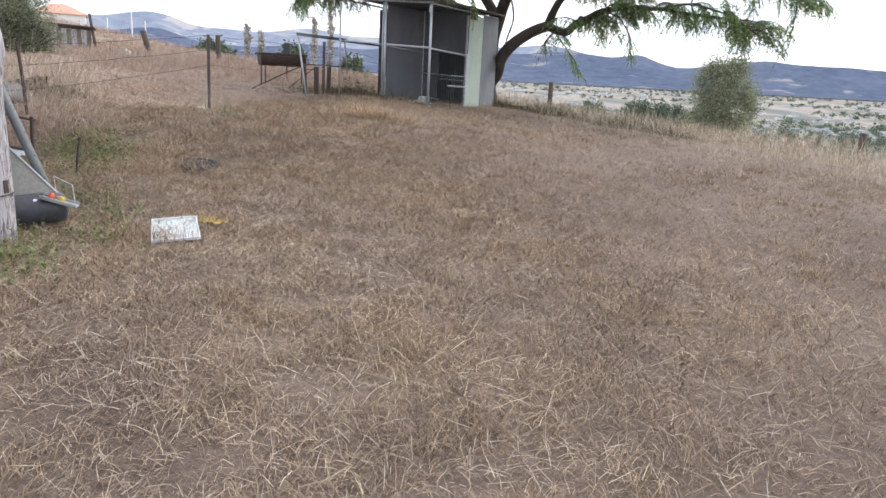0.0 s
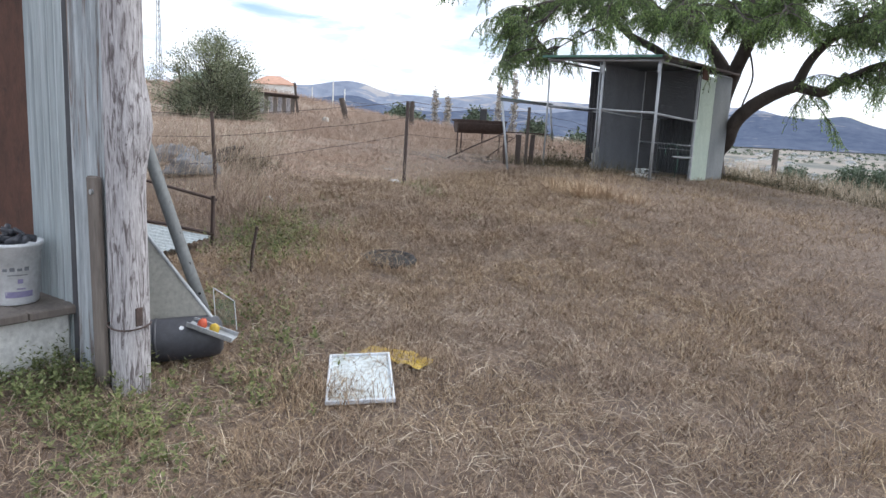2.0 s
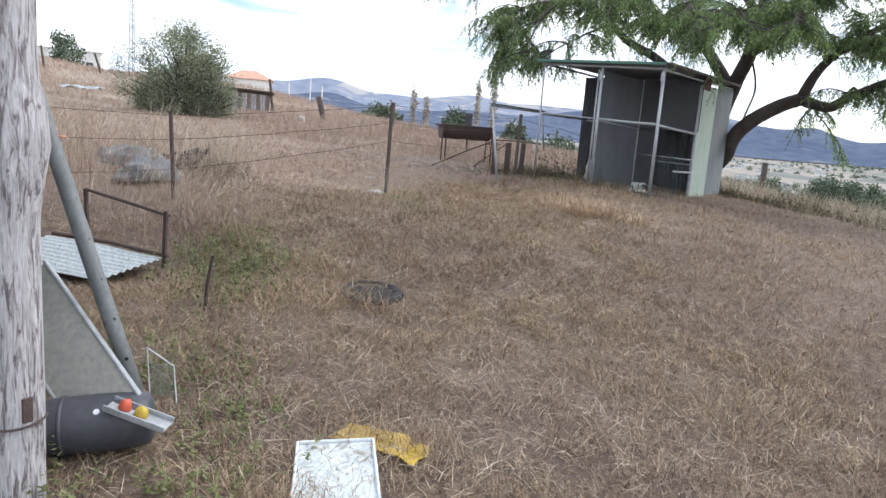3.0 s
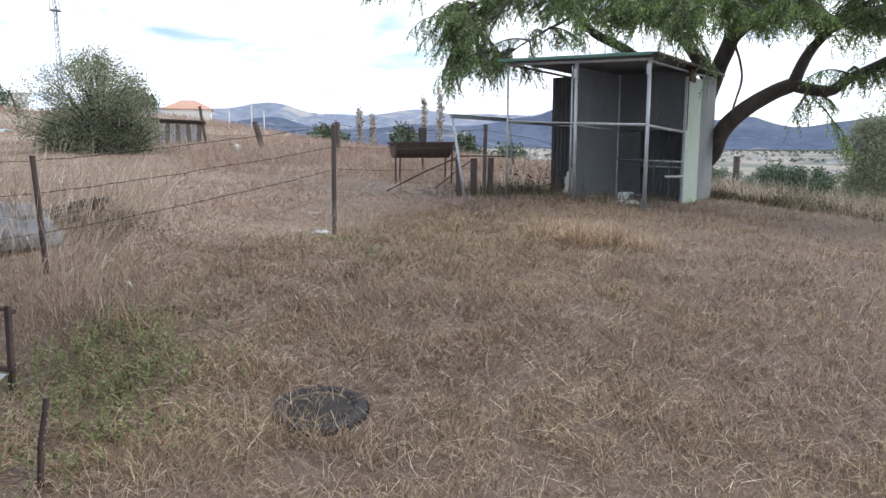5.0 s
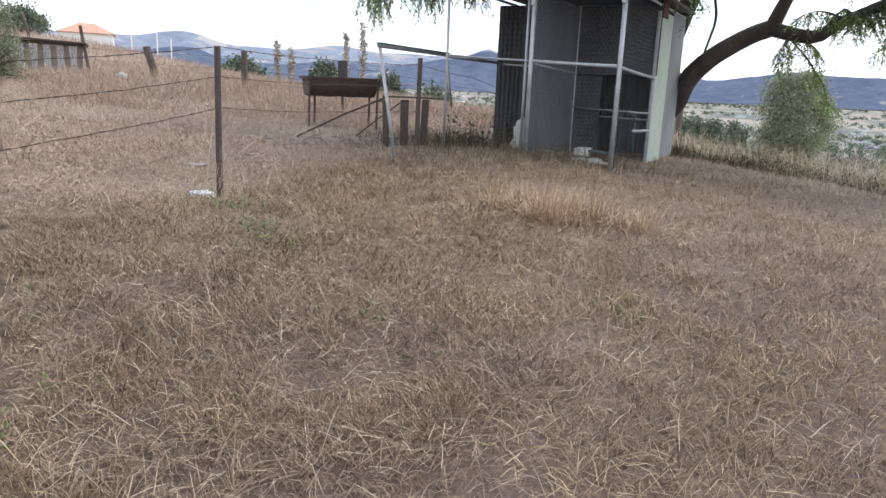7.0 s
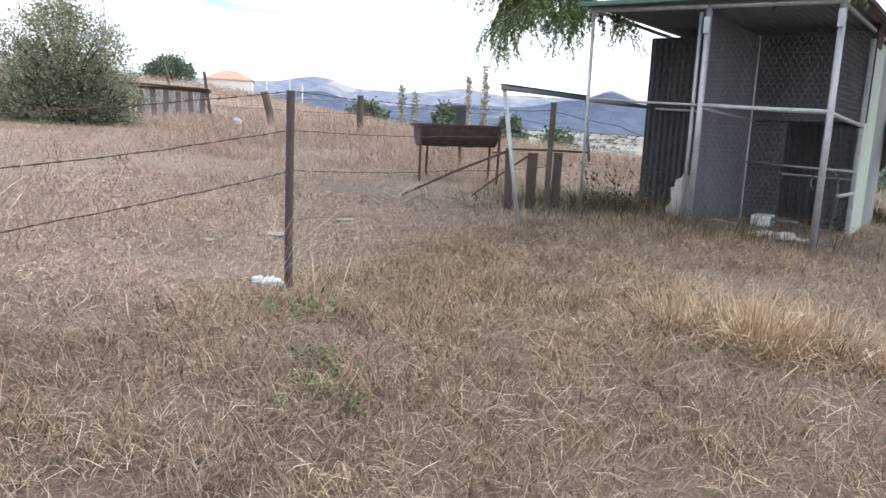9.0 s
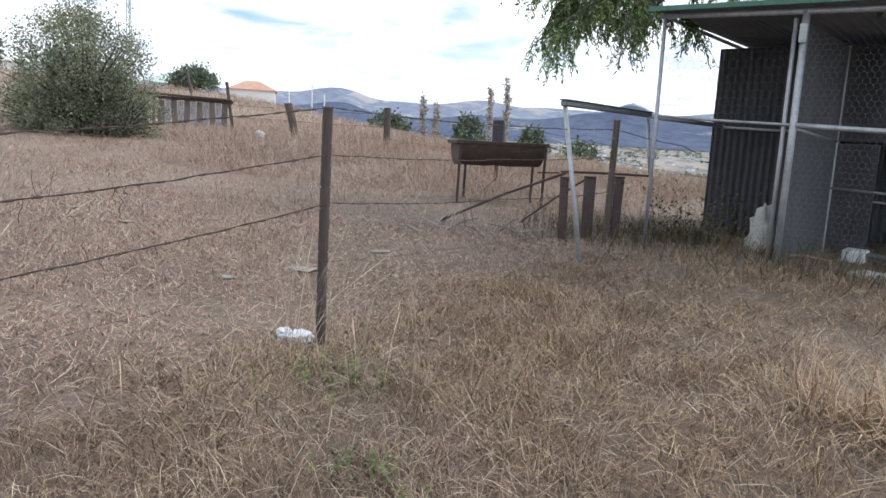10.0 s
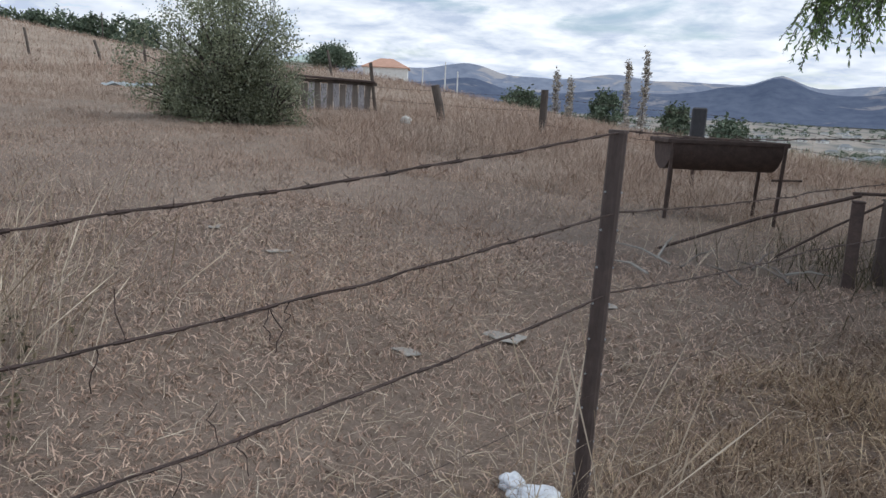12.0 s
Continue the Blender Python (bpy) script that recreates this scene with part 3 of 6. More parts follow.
def crumpled(size, seed, n=10, amount=0.25):
    """A soft crumpled lump of that size, on its base."""
    g = Geo()
    vs, fs, k = [], [], 16
    for j in range(n + 1):
        a = math.pi * (0.02 + 0.96 * j / n)
        for i in range(k):
            b = 2 * math.pi * i / k
            d = Vector((math.sin(a) * math.cos(b), math.sin(a) * math.sin(b), -math.cos(a)))
            w = 1 + amount * noise.noise(d * 2.1 + Vector((seed, 0, 0))) + 0.5 * amount * noise.noise(d * 5.3 + Vector((0, seed, 0)))
            vs.append((d.x * w * size[0] / 2, d.y * w * size[1] / 2, max(-0.3, d.z * w) * size[2] / 1.3 + size[2] * 0.23))
    for j in range(n):
        fs += [(j * k + i, j * k + (i + 1) % k, (j + 1) * k + (i + 1) % k, (j + 1) * k + i) for i in range(k)]
    fs += [tuple(range(k - 1, -1, -1)), tuple(range(n * k, n * k + k))]
    return g.add(vs, fs)


solo("sack", crumpled((0.24, 0.16, 0.4), 3.0, 14, 0.7), M_RAGS, "torn pale woven sack slumped against the shed post", "sack", m=at_shed(-1.42, 0.55), smooth=True)
tr = thing("nest_box", "small white plastic nest box inside the fowl shed", "box", at_shed(-0.72, 1.2))
part("body", Geo().box((0, 0, 0.06), (0.2, 0.24, 0.12), bev=0.015), M_WHITE, tr)
part("lid", Geo().box((0.16, 0, 0.08), (0.36, 0.2, 0.03), (0, 4, 0), bev=0.008), M_PARTITION, tr, "flat grey lid")
solo("rubble", crumpled((0.55, 0.3, 0.07), 8.0, 10, 0.7), M_RAGS, "pale broken feed bags trodden flat on the shed floor", "rubbish", m=at_shed(-0.35, 0.35), smooth=True)
solo("stick", Geo().tube([(-0.25, 0, 0.02), (0, 0.03, 0.05), (0.22, 0, 0.03)], [0.012, 0.01, 0.007], 6), M_TALL, "dry bare stick on the shed floor", "stick", m=at_shed(-1.0, 0.45, rz=10))
hose = Geo().tube([(0.13 * math.cos(a), 0.02 * math.sin(3 * a), 0.55 + 0.13 * math.sin(a)) for a in (k * 0.35 for k in range(12))], 0.008, 6)
hose.tube([(0.13, 0, 0.55), (0.14, 0.01, 0.3), (0.1, 0, 0.02)], 0.008, 6)
solo("hose", hose, M_SHADEGREEN, "short green hose looped up inside the shed", "hose", m=at_shed(-0.2, 1.35), smooth=True)

# ---- fences ----


def wire_run(pts, r=0.0022, barbs=True, seed=0, step=0.11, loose=0):
    """Barbed wire through pts: two twisted strands with short barbs, sagging between supports."""
    rng = random.Random(seed)
    path = []
    for a, b in zip(pts, pts[1:]):
        a, b = Vector(a), Vector(b)
        n = max(6, int((b - a).length / 0.05))
        for i in range(n):
            t = i / n
            p = a.lerp(b, t)
            p.z -= 0.016 * (b - a).length * 4 * t * (1 - t) * 0.5
            p += Vector((noise.noise((p.x * 4, p.y * 4, seed)), noise.noise((p.x * 4, p.y * 4, seed + 9)), noise.noise((p.x * 6, p.y * 6, seed + 5)))) * 0.008
            path.append(p)
    path.append(Vector(pts[-1]))
    g = Geo()
    for ph in (0, math.pi):
        g.tube([p + Vector((math.cos(i * 0.9 + ph), math.sin(i * 0.9 + ph), math.sin(i * 0.9 + ph))) * r * 0.8 for i, p in enumerate(path)], r, 4, False)
    if barbs:
        for i in range(2, len(path) - 1, max(2, int(step / 0.05))):
            p = path[i]
            for k in range(4):
                d = Vector((rng.uniform(-1, 1), rng.uniform(-1, 1), rng.uniform(-1, 1))).normalized()
                g.tube([p, p + d * rng.uniform(0.012, 0.022)], [r * 0.8, r * 0.25], 3, False)
            g.tube([path[i - 1].lerp(p, 0.6), path[i + 1].lerp(p, 0.6)], r * 2.0, 5, False)
    for k in range(loose):
        p = path[rng.randrange(len(path) // 3, len(path) - 4)]
        s = rng.choice((-1, -1, 1))
        q = [p]
        for j in range(5):
            q.append(q[-1] + Vector((rng.uniform(-0.012, 0.012), rng.uniform(-0.018, 0.018), s * rng.uniform(0.008, 0.03))))
        g.tube(q, r * 0.7, 3, False)
    return g


F1, F0, GP = (-4.46, 13.18), (-6.1, 10.35), (-3.05, 16.52)


def picket(name, x, y, top, label, lean=(0.0, 0.0), r=0.027, mat=M_BROWNPOST, cat="fence post"):
    z = hz(x, y)
    ob = thing(name, label, cat, pose(x, y, z), "fence posts")
    h = top - z
    g = Geo().tube([(0, 0, -0.25), (lean[0] * 0.5, lean[1] * 0.5, h * 0.5), (lean[0], lean[1], h)], [r, r, r * 0.97], 12)
    part("shaft", g, mat, ob)
    cap = Geo().tube([(lean[0], lean[1], h - 0.006), (lean[0], lean[1], h + 0.004)], [r * 1.12, r * 1.05], 12)
    part("cap", cap, mat, ob, "flattened post top")
    g = Geo()
    for k in range(9 if r < 0.05 else 0):
        f = 0.14 + 0.09 * k
        for s in (0, 2.2, 4.1):
            g.tube([(lean[0] * f + r * 0.9 * math.cos(s), lean[1] * f + r * 0.9 * math.sin(s), h * f),
                    (lean[0] * f + r * 1.12 * math.cos(s), lean[1] * f + r * 1.12 * math.sin(s), h * f)], 0.004, 5)
    if g.v:
        tagged(part("staples", g, M_GALV, ob, "small bright wire pegs"), kind="stuff")
    return ob


picket("fence_post", *F1, 1.475, "brown steel fence post with strained barbed wires", (0.02, 0.0), 0.029)
picket("fence_post", *F0, 1.13, "thin rusty steel fence post in long dry grass", (-0.1, 0.05), 0.024, M_DKRUST)
picket("fence_post", -3.85, 7.58, 0.12, "short rusty picket stub leaning in green weeds", (0.05, 0.05), 0.014, M_DKRUST)
picket("fence_post", *GP, 1.58, "dark timber strainer post by the gate frame", (0.02, 0.0), 0.032, M_DARKWOOD)
picket("fence_post", 3.5, 29.0, 0.95, "grey timber fence post past the fig tree", (0, 0), 0.1, M_DARKWOOD)
picket("fence_post", 13.8, 24.9, -0.2, "dark broken timber post in pale long grass", (0.05, 0), 0.11, M_DARKWOOD)
picket("fence_post", -0.9, 24.5, 1.15, "thin steel picket beyond the trough", (0, 0), 0.02, M_DKRUST)
for k, (z1, z0, zg) in enumerate(((1.475, 1.09, 1.5), (1.22, 0.81, 1.24), (0.95, 0.46, 0.9), (0.62, 0.2, 0.56))):
    solo("barbed_wire", wire_run([(F1[0] + 0.03, F1[1] - 0.02, z1), ((F1[0] + F0[0]) / 2 + 0.05, (F1[1] + F0[1]) / 2 - 0.03, (z1 + z0) / 2 - 0.015), (F0[0] - 0.05, F0[1] + 0.03, z0)], 0.0024 if k < 3 else 0.0006, k < 3, k, 0.12, (5, 14, 26, 2)[k]),
         M_DKRUST, "rusty twisted barbed wire strained between posts", "wire", "fence wires")
    solo("barbed_wire", wire_run([(F1[0] + 0.03, F1[1] + 0.02, z1), (-3.8, 14.9, (z1 + zg) / 2 - 0.03), (GP[0], GP[1], zg)], 0.002 if k < 3 else 0.0008, k < 3, k + 10),
         M_DKRUST, "rusty twisted barbed wire strained between posts", "wire", "fence wires")
    if k < 3:
        solo("barbed_wire", wire_run([(F0[0] - 0.05, F0[1], z0), (-6.6, 6.9, z0 + 0.05)], 0.002, True, k + 20),
             M_DKRUST, "rusty barbed wire running behind the old shed", "wire", "fence wires")
solo("barbed_wire", wire_run([(GP[0], GP[1], 1.5), (-2.35, 17.9, 1.38), (-0.9, 24.5, 1.05)], 0.002, True, 31), M_DKRUST, "slack barbed wire from the gate post", "wire", "fence wires")

# far fence with timber posts
for x, y, top, lean, r in ((-9.05, 26.4, 2.0, (0.0, 0.0), 0.085), (-11.62, 26.5, 2.02, (-0.28, 0.02), 0.105)):
    picket("fence_post", x, y, top, "dark round timber post leaning in long grass" if lean[0] else "upright dark round timber fence post", lean, r, M_DARKWOOD)
for k, dz in enumerate((0.0, -0.32, -0.62)):
    solo("fence_wire", wire_run([(-14.6, 27.6, 2.0 + dz), (-11.85, 26.5, 1.9 + dz), (-9.05, 26.4, 1.85 + dz), (-5.2, 25.6, 1.6 + dz), (-0.9, 24.5, 1.05 + dz)], 0.003, False, 40 + k),
         M_DKRUST, "thin sagging fence wire across the long grass", "wire", "fence wires")
for k in range(9):
    t = k / 8
    x, y = -52 + 26 * t ** 1.0, 33.5 + 8.5 * t
    x, y = x + 0.5 * math.sin(k * 5.1), y + 0.4 * math.cos(k * 3.3)
    picket("fence_post", x, y, hz(x, y) + 1.25 + 0.15 * math.sin(k * 2.7), "leaning grey split post on the hillside", (-0.25 - 0.3 * math.sin(k * 1.9) ** 2, 0), 0.07, M_DARKWOOD)

# ---- gate frame by the shed ----
gate = thing("gate_frame", "bent galvanised pipe frame with a green channel top bar", "frame", pose(-3.45, 15.8, hz(-3.45, 15.8)))
gz = hz(-3.45, 15.8)


def local(p):
    return (p[0] + 3.45, p[1] - 15.8, p[2] - gz)


part("leg", Geo().tube([local((-3.2, 15.52, 0.36)), local((-3.33, 15.66, 1.05)), local((-3.45, 15.8, 1.66))], 0.021, 10), M_GALV, gate, "bright bare pipe leg", True)
part("leg", Geo().tube([local((-2.75, 17.5, 1.64)), local((-2.71, 17.5, 1.3)), local((-2.66, 17.5, 0.95))], 0.019, 10), M_GALV, gate, "", True)
d = Vector((0.7, 1.73, 0)).normalized()
top = Geo().box(local((-3.1, 16.66, 1.685)), (1.93, 0.06, 0.05), (0, 0, math.degrees(math.atan2(d.y, d.x))), 0.01)
part("top_bar", top, M_ZINC, gate, "channel bar across the top")
part("top_lip", Geo().box(local((-3.1, 16.66, 1.714)), (1.95, 0.075, 0.012), (0, 0, math.degrees(math.atan2(d.y, d.x))), 0.004), M_SHADEGREEN, gate, "green painted upper lip")
part("stay", Geo().tube([local((-2.76, 17.45, 1.66)), local((-2.4, 17.3, 1.65)), local((-1.98, 17.9, 1.62))], 0.012, 8), M_GALV, gate)

# ---- half-drum trough ----
trough = thing("trough", "rusty half-drum trough on thin steel legs", "trough", pose(-4.62, 18.75, hz(-4.62, 18.75), 0, 0, 28.0))
tz = 1.31 - hz(-4.62, 18.75)
drum = Geo()
N, L, R = 18, 1.14, 0.27
vs, fs = [], []
for rr in (R, R - 0.012):
    for x in np.linspace(-L / 2, L / 2, 13):
        bulge = 0.008 * (abs(abs(x) - 0.19) < 0.05)
        for k in range(N + 1):
            a = math.pi + math.pi * k / N
            w = rr + bulge + 0.006 * noise.noise((x * 6, k * 0.5, 0))
            vs.append((x, w * math.cos(a), tz - 0.03 + w * 1.02 * math.sin(a)))
s = N + 1
for o in (0, 13 * s):
    for i in range(12):
        fs += [(o + i * s + k, o + i * s + k + 1, o + (i + 1) * s + k + 1, o + (i + 1) * s + k) for k in range(N)]
drum.add(vs, fs)
for x in (-L / 2, L / 2):
    end = [(x, 0, tz - 0.03)] + [(x, R * math.cos(math.pi + math.pi * k / N), tz - 0.03 + R * 1.02 * math.sin(math.pi + math.pi * k / N)) for k in range(N + 1)]
    drum.add(end, [(0, k + 1, k + 2) for k in range(N)])
part("drum", drum, M_DKRUST, trough, "rusted half of a steel drum", True)
rim = Geo()
for y in (-R, R):
    rim.box((0, y, tz - 0.01), (L + 0.1, 0.03, 0.045), bev=0.005)
for x in (-L / 2 - 0.03, L / 2 + 0.03):
    rim.box((x, 0, tz - 0.01), (0.03, 2 * R, 0.045), bev=0.005)
part("rim", rim, M_DKRUST, trough, "angle-iron rim")
for x, y in ((-0.58, -0.29), (0.56, -0.29), (-0.36, 0.27), (0.6, 0.27)):
    part("leg", Geo().box((x, y, tz / 2 - 0.06), (0.03, 0.03, tz + 0.1), (1.5 * x, 1.0, 0), 0.004), M_DKRUST, trough)
part("handle", Geo().tube([(L / 2 - 0.1, -R - 0.02, tz - 0.36), (L / 2 + 0.2, -R - 0.04, tz - 0.35)], 0.011, 6), M_DKRUST, trough)
# grey box on a post behind the trough
box = thing("meter_box", "grey metal box on a post behind the trough", "box", pose(-5.1, 21.1, hz(-5.1, 21.1), 0, 0, 12))
part("post", Geo().tube([(0, 0, -0.1), (0, 0, 0.75)], 0.03, 8), M_DKRUST, box)
part("body", Geo().box((0, 0, 0.84), (0.19, 0.15, 0.46), bev=0.02), M_DARKSHEET, box)
# rusty stub posts
for k, (x, y, h, r) in enumerate(((-3.47, 16.5, 0.6, 0.04), (-3.25, 16.72, 0.6, 0.055), (-2.98, 16.8, 0.6, 0.045))):
    st = thing("stub_post", "short brown rusted steel stub post", "post", pose(x, y, hz(x, y)), "stub posts")
    part("shaft", Geo().box((0, 0, h / 2 - 0.08), (2 * r, 1.6 * r, h + 0.16), (0, 1.5 * (k - 1), 10 * k), 0.01), M_BROWNPOST if k else M_DKRUST, st)
    part("cap", Geo().box((0.01 * (k - 1), 0, h + 0.004), (2.15 * r, 1.75 * r, 0.016), (0, 0, 10 * k), 0.004), M_DKRUST, st)
solo("rod", Geo().tube([(-4.85, 16.9, 0.44), (-4.1, 16.75, 0.8), (-3.47, 16.5, 1.06)], 0.014, 6), M_DKRUST, "rusty angle bar propped on the stub posts", "rod")
solo("rod", Geo().tube([(-3.52, 16.5, 1.07), (-3.1, 16.72, 1.07), (-2.66, 16.95, 1.06)], 0.012, 6), M_DKRUST, "rusty bar laid across the stub posts", "rod")
solo("rod", Geo().tube([(-3.95, 16.85, 0.5), (-3.6, 16.8, 0.78), (-3.27, 16.72, 1.02)], 0.01, 6), M_DKRUST, "thin rusty brace leaning on the stubs", "rod")

# ---- corner of the old shed ----
BZ = hz(-3.1, 5.25)
OLD = pose(-3.1, 5.25, BZ, 0, 0, 162.0)
old = thing("old_shed", "corner of an old iron and timber shed with peeling paint", "shed", OLD)


def trunk_post(h, r, seed, knot=0.55, knot_at=1.42):
    """A squared-off old pole with checks, a swelling and an uneven outline."""
    g = Geo()
    n, rows = 20, 26
    vs, fs = [], []
    for j in range(rows + 1):
        z = h * j / rows - 0.15
        for k in range(n):
            a = 2 * math.pi * k / n
            sq = 1 / max(abs(math.cos(a)), abs(math.sin(a))) ** 0.35
            w = r * sq * (1 + 0.08 * noise.noise((math.cos(a) * 2, math.sin(a) * 2, z * 1.1 + seed)) + 0.05 * noise.noise((math.cos(a) * 6, math.sin(a) * 6, z * 0.7 + seed)))
            w *= 1 + 0.5 * math.exp(-((z - knot_at) / 0.17) ** 2) * max(0, math.cos(a - 3.6)) * knot / 0.55
            vs.append((w * math.cos(a), w * math.sin(a), z))
    for j in range(rows):
        fs += [(j * n + k, j * n + (k + 1) % n, (j + 1) * n + (k + 1) % n, (j + 1) * n + k) for k in range(n)]
    fs += [tuple(range(n - 1, -1, -1)), tuple(range(rows * n, rows * n + n))]
    return g.add(vs, fs)


cpost = part("corner_post", trunk_post(3.1, 0.09, 2.0), M_TIMBER, old, "thick weathered grey timber pole", True)
for z in (0.36, 2.12):
    band = Geo().tube([(0.106 * math.cos(a), 0.106 * math.sin(a), z + 0.006 * math.sin(2 * a)) for a in (2 * math.pi * k / 24 for k in range(25))], 0.005, 5, False)
    part("wire_band", band, M_DKRUST, cpost, "rusty wire wound round the pole")
part("hinge", Geo().box((-0.088, 0.0, 0.42), (0.02, 0.04, 0.1), bev=0.004), M_DKRUST, cpost, "rusty hinge plate")
part("hinge", Geo().box((-0.092, 0.0, 2.1), (0.025, 0.045, 0.13), bev=0.004), M_DKRUST, cpost, "rusty hinge plate")
bd = part("fence_board", Geo().box((0.135, 0.085, 0.5), (0.1, 0.035, 1.28), (0, 1.2, 0), 0.008), M_BOARD, old, "dark split upright board")
part("bolt", Geo().tube([(0.135, 0.1, 1.06), (0.135, 0.115, 1.06)], 0.014, 8), M_GALV, bd)
part("wall_sheet", Geo().corrugated(0.34, 2.46, pose(0.1, 0.03, -0.02), deep=0.02, dent=0.012, rough_top=0.05), M_PEEL, old, "corrugated sheet with peeling blue-white paint")
# Dark strip put in for the shaded gap that parts the two sheets.
part("gap_strip", Geo().box((0.475, 0.025, 1.22), (0.055, 0.03, 2.5), bev=0.006), M_DARKSHEET, old, "dark strip standing in for the gap between the sheets")
part("wall_sheet", Geo().corrugated(0.46, 2.54, pose(0.5, 0.015, -0.02), deep=0.02, dent=0.01), M_CORR, old, "pale blue-grey corrugated sheet")
part("door_sheet", Geo().box((1.32, -0.02, 1.25), (0.7, 0.012, 2.55), (0, 0, -3), 0.004), M_RUST, old, "rust-red iron sheet in the doorway")
part("door_post", Geo().box((1.75, 0.0, 1.25), (0.16, 0.1, 2.6), bev=0.01), M_PEEL, old, "peeling timber door post")
# Two unseen walls, added to block light behind the doorway.
part("back_wall", Geo().corrugated(3.4, 2.75, pose(2.0, -0.75, -0.02), dent=0.01), M_RUST, old, "unseen rusty iron wall added to darken the doorway")
part("added_end_wall", Geo().corrugated(1.28, 2.75, pose(0.95, -0.03, -0.02, 0, 0, -35), dent=0.01), M_RUST, old)
part("header_beam", Geo().box((1.75, 0.02, 2.58), (3.6, 0.09, 0.1), (0, -1.0, 0), 0.01), M_DARKWOOD, old, "dark sagging timber header")
part("rafter", Geo().box((1.2, -0.1, 2.68), (0.08, 0.9, 0.09), (4, 0, 6), 0.01), M_DARKWOOD, old)
part("rafter", Geo().box((0.16, 0.03, 2.66), (0.1, 0.1, 0.7), (0, 3, 0), 0.01), M_DARKWOOD, old)
part("roof_sheet", Geo().corrugated(4.6, 1.1, Matrix.Translation((0.75, 0.3, 2.8)) @ Matrix.Rotation(radians(-92), 4, 'X') @ Matrix.Diagonal((1, 1, -1, 1)), dent=0.02), M_RUST, old, "rusty corrugated roof sheet")
# whitewashed bench by the doorway with a bucket on it
bench = thing("bench", "low whitewashed block bench with a worn timber top", "bench", OLD @ pose(0.0, 0, 0))
part("base", Geo().box((1.22, 0.42, 0.115), (1.36, 0.78, 0.44), bev=0.02), M_WHITEWASH, bench, "flaking whitewashed base")
for k in range(3):
    part("top_board", Geo().box((1.2, 0.15 + 0.27 * k, 0.36), (1.46, 0.262, 0.05), (0, 0.2 * k, 0), 0.008), M_BOARD, bench)
bk = thing("bucket", "white plastic bucket filled with dark scrap on the bench", "bucket", OLD @ pose(0.76, 0.23, 0.385, 0, 0, -162 + 20))
part("body", Geo().lathe([(0.0, 0.004), (0.112, 0.004), (0.12, 0.012), (0.142, 0.3), (0.15, 0.302), (0.15, 0.33), (0.158, 0.332), (0.158, 0.352), (0.144, 0.352), (0.14, 0.3), (0.0, 0.29)], 32), M_PLASTIC, bk, "", True)


def on_bucket(a0, a1, z0, z1, lift=0.0012):
    """A thin print wrapped on the bucket's side between two angles and heights."""
    g, n = Geo(), 12
    vs = []
    for z in (z0, z1):
        r = 0.12 + 0.022 * (z - 0.012) / 0.288 + lift
        vs += [(r * math.cos(radians(a0 + (a1 - a0) * k / n)), r * math.sin(radians(a0 + (a1 - a0) * k / n)), z) for k in range(n + 1)]
    return g.add(vs, [(k, k + 1, n + 2 + k, n + 1 + k) for k in range(n)])


FACE = -48
part("print", on_bucket(FACE - 34, FACE + 30, 0.05, 0.085), M_VIOLET, bk, "faded violet printed band")
part("print", on_bucket(FACE - 8, FACE + 12, 0.095, 0.104), M_VIOLET, bk, "faded violet printed band")
part("print", on_bucket(FACE - 6, FACE + 6, 0.13, 0.155), M_VIOLET, bk, "small dark printed square")
for k in range(4):
    part("print", on_bucket(FACE - 36 + 15 * k, FACE - 26 + 15 * k, 0.2, 0.222 if k % 2 else 0.216), M_GREY, bk, "grey printed bar")
part("print", on_bucket(FACE - 26, FACE + 16, 0.175, 0.18), M_GREY, bk, "grey printed bar")
scrap = thing("scrap", "short black hose ends piled in the bucket", "scrap", OLD @ pose(0.76, 0.23, 0.385))
rj = random.Random(5)
for k in range(16):
    a, r = rj.uniform(0, 6.28), rj.uniform(0, 0.1)
    p = Vector((r * math.cos(a), r * math.sin(a), 0.33 + rj.uniform(0, 0.05)))
    q = p + Vector((rj.uniform(-0.07, 0.07), rj.uniform(-0.07, 0.07), rj.uniform(-0.01, 0.05)))
    part("hose_end", Geo().tube([p, p.lerp(q, 0.5) + Vector((0, 0, 0.006)), q], rj.uniform(0.012, 0.022), 8), M_BLACK, scrap, "", True)

# ---- scrap heap behind the pole ----
pp = Geo().tube([(-3.06, 5.98, -0.42), (-3.33, 5.96, 0.28), (-3.62, 5.95, 1.03), (-3.75, 5.95, 1.36)], 0.038, 14)
pipe = solo("pipe", pp, M_PIPE, "long grey pipe leaning on the old shed", "pipe", smooth=True)
# Black discs laid on the pipe stand in for the dark of its holes.
for k in range(7):
    t = 0.12 + 0.12 * k
    c = Vector((-3.06 - 0.6 * t, 5.98, -0.42 + 1.55 * t))
    hg = Geo().tube([c + Vector((0.03, -0.026, 0)), c + Vector((0.035, -0.034, 0))], 0.009, 8)
    part("hole_disc", hg, M_TYRE, pipe)


def leaning(a, b, down):
    """The pose of a sheet whose upper edge runs from a to b and which hangs along down."""
    a, b, down = Vector(a), Vector(b), Vector(down)
    u = (b - a).normalized()
    w = (down - u * down.dot(u)).normalized()
    m = Matrix((u, w, u.cross(w))).transposed().to_4x4()
    m.translation = (a + b) / 2 + w * 0.165
    return m


pan = thing("panel", "beige enamelled appliance panel leaning in the scrap", "panel", leaning((-3.64, 5.97, 0.36), (-2.98, 5.8, -0.13), (0.02, -0.13, -0.3)))
